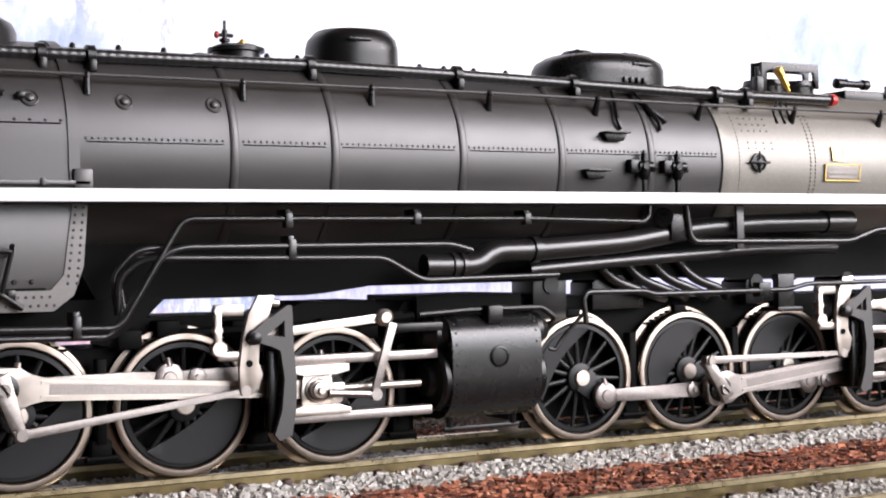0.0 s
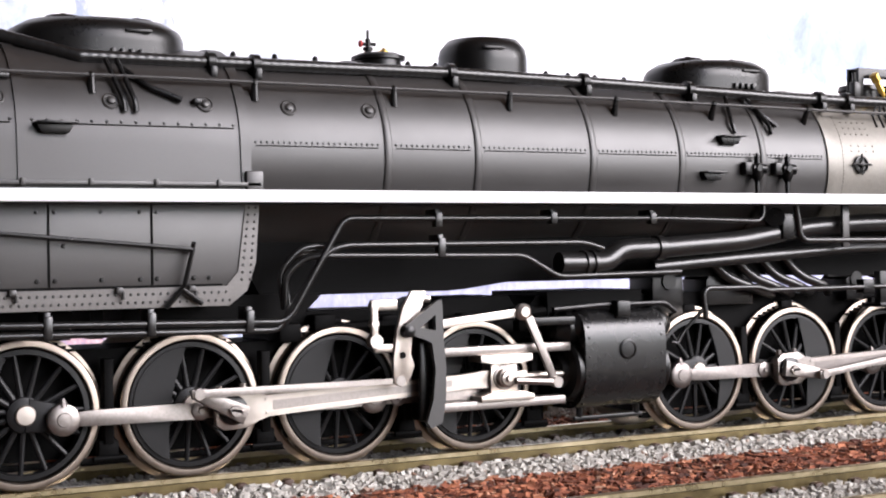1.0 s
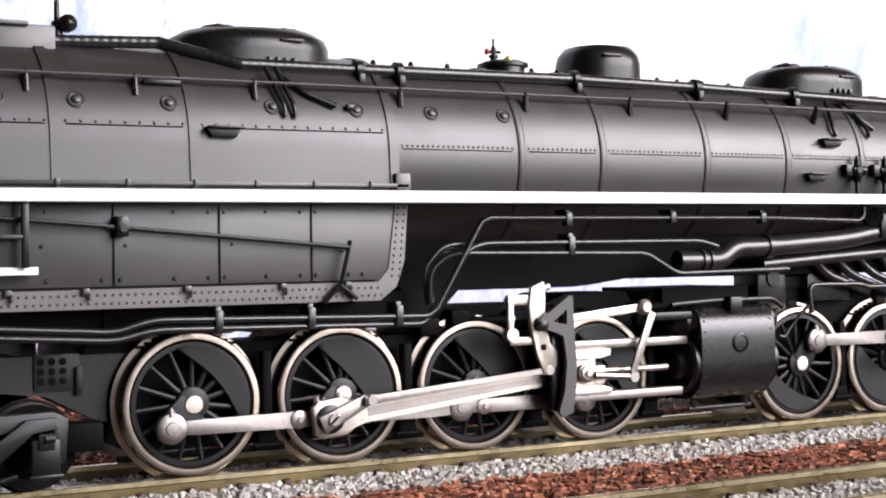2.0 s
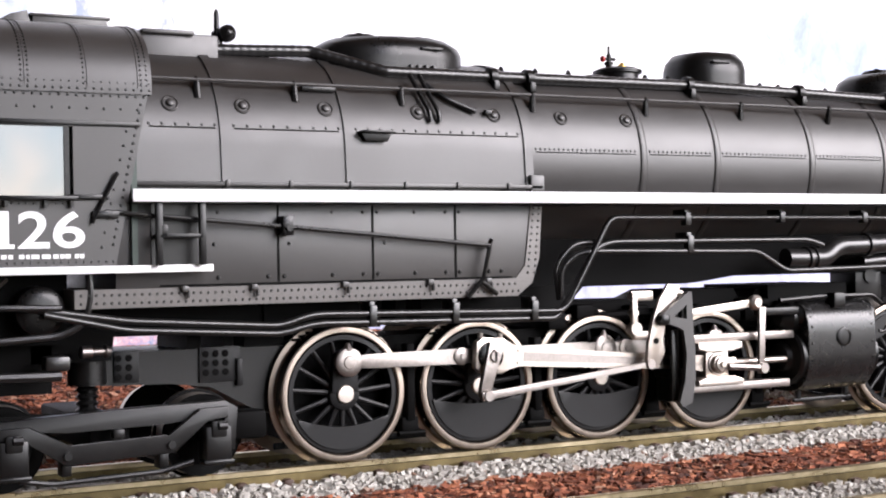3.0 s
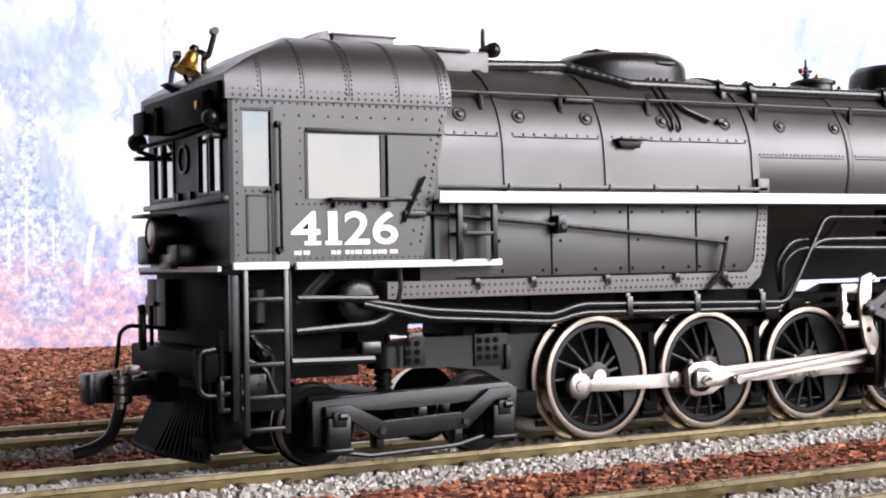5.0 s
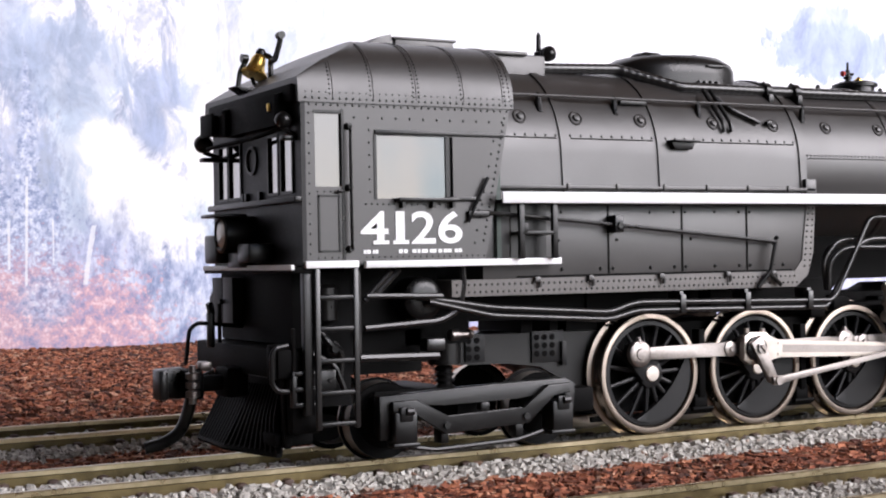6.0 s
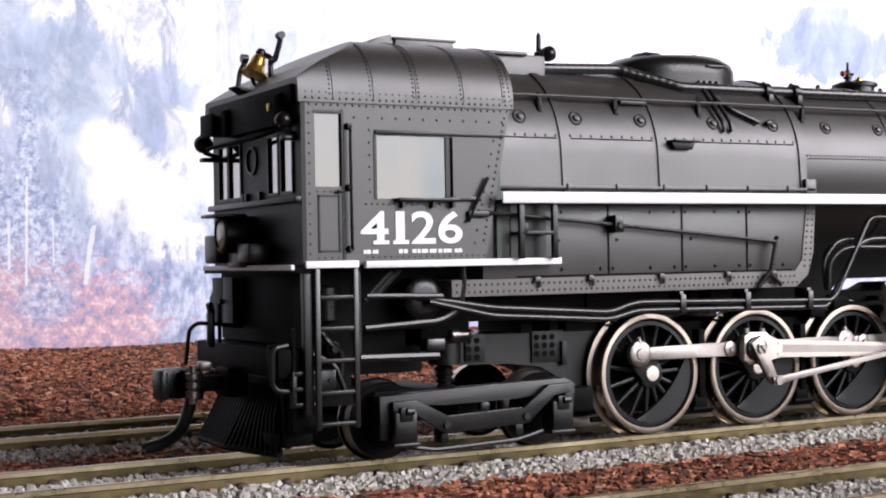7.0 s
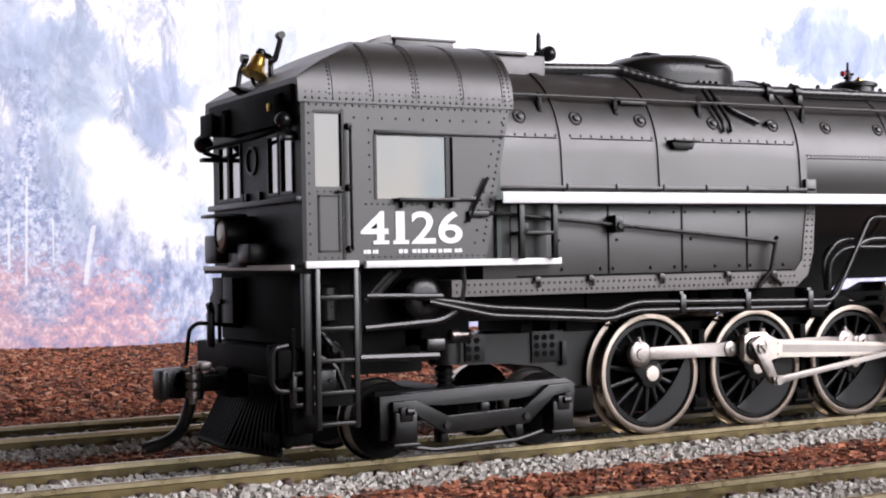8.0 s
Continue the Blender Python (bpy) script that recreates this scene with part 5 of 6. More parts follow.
    tube(bm, [c + Vector((1.9, -1.6, 1.9)), c + Vector((2.6, -1.6, 2.2)), c + Vector((3.3, -1.4, 4.2)), c + Vector((3.7, -1.2, 5.6))], 0.42, 8, 0.5)
    rod(bm, c + Vector((3.6, -1.8, 5.7)), c + Vector((3.6, -0.6, 5.7)), 0.55, 12)
    rod(bm, c + Vector((-1.6, 0.4, 2.4)), c + Vector((-0.7, 0.4, 2.4)), 0.62, 12)
    tube(bm, [c + Vector((-0.8, 0.4, 2.4)), c + Vector((-1.7, 0.8, 0.6)), c + Vector((-2.0, 0.8, -1.6))], 0.36, 8, 0.6)
    tube(bm, [c + Vector((-0.3, 0, -0.2)), c + Vector((0.4, 0, -1.8))], 0.3, 8, 0)
    plate(bm, [(c.x - 3.4, c.z - 1.7), (c.x + 0.8, c.z - 1.9), (c.x + 2.6, c.z - 2.6), (c.x - 1.6, c.z - 2.8)], c.y - 1.8, c.y + 1.4, 0.15)
    part("bell_yoke", bm, SATIN, bell)
    # ladder
    bm = bm_new()
    for x in (73.2, 78.6):
        box(bm, x - 0.36, x + 0.36, -17.7, -17.1, 5.6, 26.2, 0.12)
    lad = part("ladder", bm, PIPE, LOCO)
    for z in (6.2, 10.2, 14.3, 18.4, 22.4):
        bm = bm_new()
        box(bm, 73.2, 78.6, -17.6, -16.6, z - 0.3, z + 0.3, 0.12)
        part("rung", bm, SATIN, lad)
    # pilot, beam and coupler
    for name, dims in (("buffer_beam", (68.4, 73.0, -15.6, 15.6, 12.2, 16.0)), ("corner_bracket", (70.4, 74.5, -15.4, -11, 5.0, 12.4)),
                       ("footboard", (69.0, 74.5, -12.5, -5, 3.2, 5.0)), ("beam_end", (67.6, 69.6, -15.2, -13.6, 12.0, 16.6)), ("lower_brace", (70.0, 71.2, -13.6, -12.4, 3.0, 12.6))):
        bm = bm_new()
        box(bm, *dims, 0.35)
        part(name, bm, FRAME, LOCO)
    bm = bm_new()
    for z in (8.8, 10.8, 12.8):
        box(bm, 70.4, 73.2, -16.4, -15.2, z - 0.3, z + 0.3, 0.12)
    for x in (70.4, 72.8):
        box(bm, x - 0.3, x + 0.3, -16.3, -15.3, 8.5, 13.1, 0.12)
    part("pocket_step", bm, SATIN, LOCO)
    bm = bm_new()
    tube(bm, [(69.9, -12, 2.2), (67.0, 0, 2.2), (67.6, 12, 2.2)], 0.5, 8, 1.0)
    plate(bm, [(71.4, 11.5), (70.4, 6.5), (69.4, 2.6), (72, 2.6), (73, 11.5)], -9.5, 9.5)
    pilot = part("pilot", bm, FRAME, LOCO)
    for k in range(21):
        bm = bm_new()
        y = -12 + 24 * k / 20
        tube(bm, [(71.2, y * 0.85, 10.5), (69.4 + abs(y) * 0.03, y * 0.93, 6.5), (67.0 + abs(y) * (0.05 if y > 0 else 0.24), y, 2.3)], 0.52, 6, 1.5)
        part("slat", bm, FRAME, pilot)
    # knuckle coupler: shank, head, knuckle, pin and guard arm
    bm = bm_new()
    box(bm, 62.4, 69.0, -1.1, 1.1, 9.9, 12.0, 0.4)
    box(bm, 66.4, 69.6, -2.6, 2.6, 9.0, 13.0, 0.5)
    box(bm, 61.0, 63.4, -2.2, 2.4, 9.0, 13.0, 0.5)
    coupler = part("coupler", bm, FRAME, LOCO)
    bm = bm_new()
    plate(bm, [(57.8, 9.2), (61.4, 8.9), (61.4, 13.2), (57.8, 13.0)], 0.9, 2.8, 0.4)
    box(bm, 57.6, 58.9, -0.9, 2.4, 9.0, 13.1, 0.4)
    part("guard_arm", bm, SATIN, coupler)
    bm = bm_new()
    for z in (9.8, 11.0, 12.2):
        lathe(bm, (61.6, -2.5, z - 0.5), (0, 0, 1), [(0, 0.6), (0.12, 0.95), (0.88, 0.95), (1.0, 0.6)], 14)
    rod(bm, (61.6, -2.5, 8.5), (61.6, -2.5, 13.6), 0.5, 12)
    part("knuckle", bm, DULLSTEEL, coupler, "worn steel coupler knuckle and pin")
    bm = bm_new()
    box(bm, 62.8, 64.6, -2.0, -0.4, 12.7, 14.0, 0.35)
    part("lock_lifter", bm, DULLSTEEL, coupler)
    bm = bm_new()
    tube(bm, [(66.5, 2.0, 12.0), (63.6, 3.0, 10.6), (63.0, 3.8, 6.6), (62.2, 4.8, 4.0), (60.2, 5.6, 2.6), (57.6, 6.2, 2.0)], 0.85, 12, 3.0, 6)
    part("air_hose", bm, SATIN, LOCO)
    bm = bm_new()
    tube(bm, [(63.2, 5.0, 13.2), (63.8, 5.0, 18.0), (65.0, 5.0, 18.9), (71.5, 5.0, 18.2)], 0.3, 8, 0.6)
    box(bm, 66.4, 67.4, 4.4, 5.6, 15.4, 20.4, 0.3)
    rod(bm, (66.9, 4.6, 20.2), (66.9, 5.4, 21.4), 0.55, 10)
    rod(bm, (68.2, 5.0, 16), (68.2, 5.0, 21.5), 0.3, 8)
    tube(bm, [(69.8, -15.6, 16.4), (68.0, -15.9, 16.2), (67.5, -15.9, 15.2), (67.5, -15.9, 11.6), (68.2, -15.9, 10.7), (69.8, -15.6, 10.6)], 0.35, 8, 0.6)
    rod(bm, (70.6, -15.6, 12), (70.6, -15.6, 18.6), 0.3, 8)
    part("uncoupling_lever", bm, SATIN, LOCO)


def build_under_cab():
    bm = bm_new()
    lathe(bm, (90.0, -15.0, 21.8), (0, 1, 0), [(0, 1.6), (0.2, 2.5), (0.5, 2.9), (14, 2.9)], 28)
    part("air_reservoir", bm, SATIN, LOCO)
    bm = bm_new()
    tube(bm, [(80.6, -15.8, 18.2), (92, -15.8, 18.8), (94.8, -15.8, 20.2), (95.6, -15.8, 23.4), (95.4, -15.8, 26)], 0.45, 8, 1.8)
    tube(bm, [(80.8, -16.0, 22.4), (86, -16.2, 22.3), (92, -16.2, 22.1)], 0.4, 8, 1)
    tube(bm, [(80.6, -15.8, 21.8), (84.6, -15.8, 25.6)], 0.4, 8, 0)
    tube(bm, [(82.2, -15.8, 22.4), (85.8, -15.8, 25.8)], 0.4, 8, 0)
    tube(bm, [(79.6, -16, 26), (79.6, -16, 15)], 0.4, 8, 0)
    tube(bm, [(80.6, -14, 14.2), (92.4, -14, 14.0)], 0.6, 8, 0)
    box(bm, 90.5, 93.5, -14.4, -12.0, 14.6, 16.4, 0.4)
    part("cab_piping", bm, PIPE, LOCO)
    bm = bm_new()
    lathe(bm, (95.0, -12.5, 16.6), (1, 0.1, 0), [(0, 0.5), (0.2, 0.8), (1.4, 0.8), (1.6, 0.5), (3.0, 0.5), (3.2, 0.8), (3.8, 0.6)], 12)
    part("drain_cock", bm, DULLSTEEL, LOCO)
    bm = bm_new()
    box(bm, 80, 94, -11, 11, 17.6, 26.4)
    box(bm, 80, 92.5, -9, 9, 11.6, 17.6)
    part("cab_frame", bm, FRAME, LOCO)
    # main frame
    bm = bm_new()
    plate(bm, [(99.2, 16.1), (99.2, 11.9), (108, 11.7), (113.5, 11.0), (119, 8.0), (124, 6.4), (124, 15.9)], -6.4, 6.4)
    part("front_frame", bm, TRUCK, LOCO)
    bm = bm_new()
    box(bm, 124.1, 165, -6.3, 6.3, 3.2, 16.6)
    plate(bm, [(165, 3.2), (165, 19.8), (170, 20.4), (187, 20.3), (190.5, 21.6), (201.3, 21.6), (202.6, 19.6), (204.6, 19.6), (206, 21.3), (207, 21.4), (207, 3.2)], -6.3, 6.3)
    plate(bm, [(224, 3.2), (224, 21.2), (246, 21.2), (256, 20.4), (331, 20.2), (331, 3.2)], -6.3, 6.3)
    box(bm, 207, 224, -8, 8, 6, 22)
    frame_ob = part("main_frame", bm, FRAME, LOCO)
    bm = bm_new()
    box(bm, 112.0, 117.6, -6.75, -6.3, 11.6, 16.2, 0.05)
    box(bm, 117.0, 117.8, -7.2, -6.3, 11.0, 14.6, 0.1)
    box(bm, 100.8, 104, -6.75, -6.3, 12.2, 16.2, 0.05)
    plates = part("bolted_plate", bm, GREYBLACK, frame_ob)
    bm = bm_new()
    for gx, n in ((112.8, 3), (101.3, 2)):
        for i in range(n):
            for j in range(3):
                lathe(bm, (gx + 1.35 * i, -6.72, 12.9 + 1.2 * j), (0, -1, 0), [(0, 0.46), (0.12, 0.46), (0.13, 0.34)], 10)
    part("bolt_heads", bm, FRAME, plates)
    bm = bm_new()
    coil = [(0, 1.0)]
    for k in range(6):
        coil += [(k * 0.85 + 0.1, 1.2), (k * 0.85 + 0.35, 1.5), (k * 0.85 + 0.6, 1.2), (k * 0.85 + 0.8, 1.0)]
    lathe(bm, (97.4, -6.5, 7.0), (0, 0, 1), coil + [(5.2, 2.4), (8.4, 2.4), (9.4, 1.2)], 18)
    part("truck_spring", bm, SATIN, LOCO)
    # springs and lumps over the frames, brake hangers between the wheels
    rng = random.Random(8)
    for row in (DRIVERS_A, DRIVERS_B):
        for x in row:
            bm = bm_new()
            for j in range(5):
                box(bm, x - 6.5 + j, x + 6.5 - j, -8.0, -6.8, 16.5 + j * 0.42, 16.85 + j * 0.42, 0.05)
            box(bm, x - 1.2, x + 1.2, -8.4, -6.4, 16.2, 19.4, 0.3)
            part("leaf_spring", bm, FRAME, LOCO)
            bm = bm_new()
            hx = x + (row[1] - row[0]) / 2
            box(bm, hx - 0.6, hx + 0.6, -9.4, -7.6, 5.0, 15.5, 0.15)
            box(bm, hx - 1.3, hx + 1.3, -9.0, -7.2, 3.0, 5.4, 0.3)
            box(bm, hx - 4.5, hx + 2.5, -8.9, -8.2, 2.6, 3.3, 0.15)
            rod(bm, (hx - 2.0, -9.2, 3.2), (hx + 2.0, -9.2, 3.2), 0.35, 8)
            part("brake_hanger", bm, FRAME, LOCO)
    bm = bm_new()
    box(bm, 122, 207, -7.4, -6.6, 2.2, 3.0, 0.1)
    box(bm, 224, 320, -7.4, -6.6, 2.2, 3.0, 0.1)
    part("brake_rod", bm, FRAME, LOCO)
    bm = bm_new()
    tube(bm, [(171, -8.5, 18.0), (196, -8.5, 18.4), (206, -8.5, 19.2)], 0.8, 8, 1)
    part("equaliser_tube", bm, FRAME, LOCO)
    for x in (166, 171, 176, 181, 186, 199, 203):
        bm = bm_new()
        box(bm, x - 1.6, x + 1.6, -9.0, -4, 16.4, 18.6 + rng.uniform(0, 1.4), 0.4)
        part("spring_hanger", bm, FRAME, LOCO)
    bm = bm_new()
    rod(bm, (195, -2, 20.2), (199, -2, 20.2), 1.6, 14)
    part("air_pump_valve", bm, FRAME, LOCO)


def tread(tyre):
    """The running surface of a tyre is smoother than its face."""
    for p in tyre.data.polygons:
        if abs(p.normal.y) < 0.6:
            p.material_index = 1


def build_truck():
    truck = new("leading_truck")
    truck.parent = LOCO
    bm = bm_new()
    plate(bm, [(83.2, 9.0), (83.2, 3.2), (84.6, 3.2), (84.6, 7.4), (89.0, 7.6), (93.0, 7.3), (104.6, 7.5), (109.4, 8.0), (112.6, 8.0), (112.6, 3.8), (113.8, 3.8), (114.2, 9.0), (112.6, 9.9), (98.8, 9.6)], -14.6, -12.6, 0.12)
    part("truck_frame", bm, TRUCK, truck)
    bm = bm_new()
    plate(bm, [(83.2, 5.8), (83.2, 3.2), (114, 3.2), (114, 5.8)], 12.6, 14.4, 0.12)
    part("truck_frame", bm, SATIN, truck)
    bm = bm_new()
    plate(bm, [(84.6, 8.3), (88.3, 8.4), (93.0, 5.7), (105.0, 6.1), (108.9, 9.2), (112.6, 9.3), (112.6, 7.9), (109.8, 7.8), (105.8, 4.1), (92.4, 3.5), (87.6, 6.9), (84.6, 6.9)], -15.7, -14.9, 0.15)
    for x, z in ((92.6, 4.7), (105.2, 5.1)):
        rod(bm, (x, -15.6, z), (x, -16.1, z), 0.5, 10)
    box(bm, 98.2, 99.6, -15.4, -14, 6.2, 7.4, 0.25)
    part("equaliser", bm, TRUCK, truck)
    bm = bm_new()
    tube(bm, [(87, -15.4, 2.2), (91, -15.4, 1.5), (104, -15.4, 1.9), (108, -15.4, 2.8)], 0.35, 8, 0.8)
    for x in (92.6, 104.4):
        box(bm, x - 0.6, x + 0.6, -15.2, -13, 2.2, 4.4, 0.15)
    part("truck_tie_bar", bm, SATIN, truck)
    for x in (86.4, 111.2):
        bm = bm_new()
        box(bm, x - 1.7, x + 1.7, -16.0, -12.8, 2.7, 6.9, 0.3)
        box(bm, x - 1.0, x + 1.0, -16.3, -15.8, 5.6, 7.6, 0.25)
        rod(bm, (x - 0.2, -16.4, 7.0), (x + 0.9, -16.4, 7.0), 0.5, 8)
        box(bm, x - 2.0, x + 2.0, -16.1, -14, 2.2, 2.8, 0.2)
        part("journal_box", bm, TRUCK, truck)
    bm = bm_new()
    box(bm, 96, 101, -12.6, 12.6, 4.5, 8.5, 0.4)
    box(bm, 114, 119, -12.5, -9, 4.6, 8.2, 0.5)
    box(bm, 84, 114, -11.4, -10.8, 7.4, 9.4, 0.1)
    part("bolster", bm, FRAME, truck)
    for x in (86.0, 111.0):
        bm = bm_new()
        for s in (-1, 1):
            lathe(bm, (0, s * 10.0, 0), (0, -s, 0), [(0, 0.8), (0.1, 3.5), (0.25, 3.8), (0.05, 4.1), (0.03, 5.0), (0.3, 5.1)], 40)
        rod(bm, (0, -11.5, 0), (0, 11.5, 0), 0.8, 12)
        w = part("truck_wheel", bm, FRAME, LOCO)
        for s in (-1, 1):
            bm = bm_new()
            lathe(bm, (0, s * 10.0, 0), (0, -s, 0), [(0.1, 4.95), (0.0, 5.22), (2.3, 5.3), (2.4, 5.7), (2.8, 5.7), (3.0, 5.0)], 48, True)
            tread(part("tyre", bm, FRAME, w, double=(STEEL,)))
        MOVERS.append((w, lambda t, x=x: mm(x, 0, 5.3, 0, math.degrees(way(t) / 5.3), 0)))


def build_wheels():
    """A driving wheel with its tyre, spokes, balance weight and cap; its crank points to +x."""
    def rim(bm, s):
        lathe(bm, (0, s * 9.2, 0), (0, -s, 0), [(-0.3, 7.9), (-0.35, 7.3), (0.2, 7.15), (1.5, 7.3), (1.5, 7.9)], 56, True)

    def hub(bm, s):
        lathe(bm, (0, s * 10.1, 0), (0, -s, 0), [(0, 1.6), (0.2, 2.15), (1.2, 2.3), (2.4, 2.3)], 28)

    def spoke(bm, s, a):
        p, q = Vector((1.8 * math.cos(a), s * 9.05, 1.8 * math.sin(a))), Vector((7.4 * math.cos(a), s * 9.0, 7.4 * math.sin(a)))
        rod(bm, p, q, 0.42, 8, 0.3)
    bm = bm_new()
    rim(bm, -1)
    wheel = part("driving_wheel", bm, GREYBLACK, LOCO)
    bm = bm_new()
    hub(bm, -1)
    part("hub", bm, GREYBLACK, wheel)
    bm = bm_new()
    spoke(bm, -1, 0)
    one = part("spoke", bm, GREYBLACK, wheel, at=mm(0, 0, 0, 0, 12, 0))
    for k in range(1, 15):
        o = bpy.data.objects.new("spoke", one.data)
        scene.collection.objects.link(o)
        o.parent = wheel
        o.matrix_basis = mm(0, 0, 0, 0, 12 + 24 * k, 0)
    bm = bm_new()
    rim(bm, 1)
    hub(bm, 1)
    for k in range(15):
        spoke(bm, 1, 2 * math.pi * (k + 0.5) / 15)
    part("far_centre", bm, GREYBLACK, wheel)
    for s in (-1, 1):
        bm = bm_new()
        lathe(bm, (0, s * 9.9, 0), (0, -s, 0), [(1.0, 7.8), (0.5, 7.95), (0.12, 8.2), (0.0, 8.3), (0.0, 8.9), (0.1, 9.05), (0.35, 9.18), (2.3, 9.3), (2.45, 9.95), (2.8, 9.95), (3.0, 9.0), (2.6, 7.7)], 72, True)
        tread(part("tyre", bm, TYRE, wheel, double=(TREAD,)))
    def weights(owner, inner, hollow):
        """Balance weights: a segment of the wheel, with a slightly hollow inner edge."""
        for s in (-1, 1):
            bm = bm_new()
            spread = math.degrees(math.acos(inner / 7.45))
            pts = []
            for k in range(25):
                a = radians(180 - spread + 2 * spread * k / 24)
                pts.append((7.45 * math.cos(a), 7.45 * math.sin(a)))
            tip = 7.45 * math.sin(radians(spread))
            for k in range(1, 10):
                f = k / 10
                pts.append((-inner - hollow * math.sin(f * math.pi), -tip + 2 * tip * f))
            plate(bm, pts, s * 9.75, s * 8.6, 0.1)
            part("balance_weight", bm, GREYBLACK, owner)
    bm = bm_new()
    rod(bm, (0, -9.2, 0), (0, 9.2, 0), 1.4, 16)
    part("axle", bm, FRAME, wheel)
    bm = bm_new()
    lathe(bm, (0, -10.05, 0), (0, -1, 0), [(0, 1.25), (0.3, 1.25), (0.45, 1.1), (0.5, 0.05)], 24)
    part("axle_cap", bm, STEEL, wheel, "bright steel axle cap")
    bm = bm_new()
    plate(bm, [(0.2, 2.0), (CRANK, 1.7), (CRANK + 1.2, 1.2), (CRANK + 1.7, 0), (CRANK + 1.2, -1.2), (CRANK, -1.7), (0.2, -2.0)], -10.3, -9.0, 0.15)
    part("crank_boss", bm, GREYBLACK, wheel)
    light = copy_thing(wheel, mm(DRIVERS_B[0], 0, WHEEL_R))
    weights(wheel, 1.7, 0.9)
    weights(light, 3.1, 1.3)
    MOVERS.append((wheel, lambda t: mm(DRIVERS_A[1], 0, WHEEL_R, 0, -crank_angle(t, "a"), 0)))
    MOVERS.append((light, lambda t: mm(DRIVERS_B[0], 0, WHEEL_R, 0, -crank_angle(t, "b"), 0)))
    for eng, xs in (("a", DRIVERS_A), ("b", DRIVERS_B)):
        for x in xs:
            if x in (DRIVERS_A[1], DRIVERS_B[0]):
                continue
            w = copy_thing(light if x == xs[0] else wheel, mm(x, 0, WHEEL_R))
            MOVERS.append((w, lambda t, x=x, e=eng: mm(x, 0, WHEEL_R, 0, -crank_angle(t, e), 0)))


CROSS_Z = 10.4
LINK_X = {"a": 179.6, "b": 279.4}   # trunnion of the expansion link
MAIN_ROD = {"a": LINK_X["a"] + 12.1 - DRIVERS_A[1], "b": LINK_X["b"] + 12.1 - DRIVERS_B[1]}


def pin(t, e):
    a = radians(crank_angle(t, e))
    return CRANK * math.cos(a), CRANK * math.sin(a)


def cross_x(t, e):
    px, pz = pin(t, e)
    return px + math.sqrt(MAIN_ROD[e] ** 2 - (WHEEL_R + pz - CROSS_Z) ** 2)


def ecc(t, e):
    a = radians(crank_angle(t, e) + 125)
    return 1.9 * math.cos(a), 1.9 * math.sin(a)


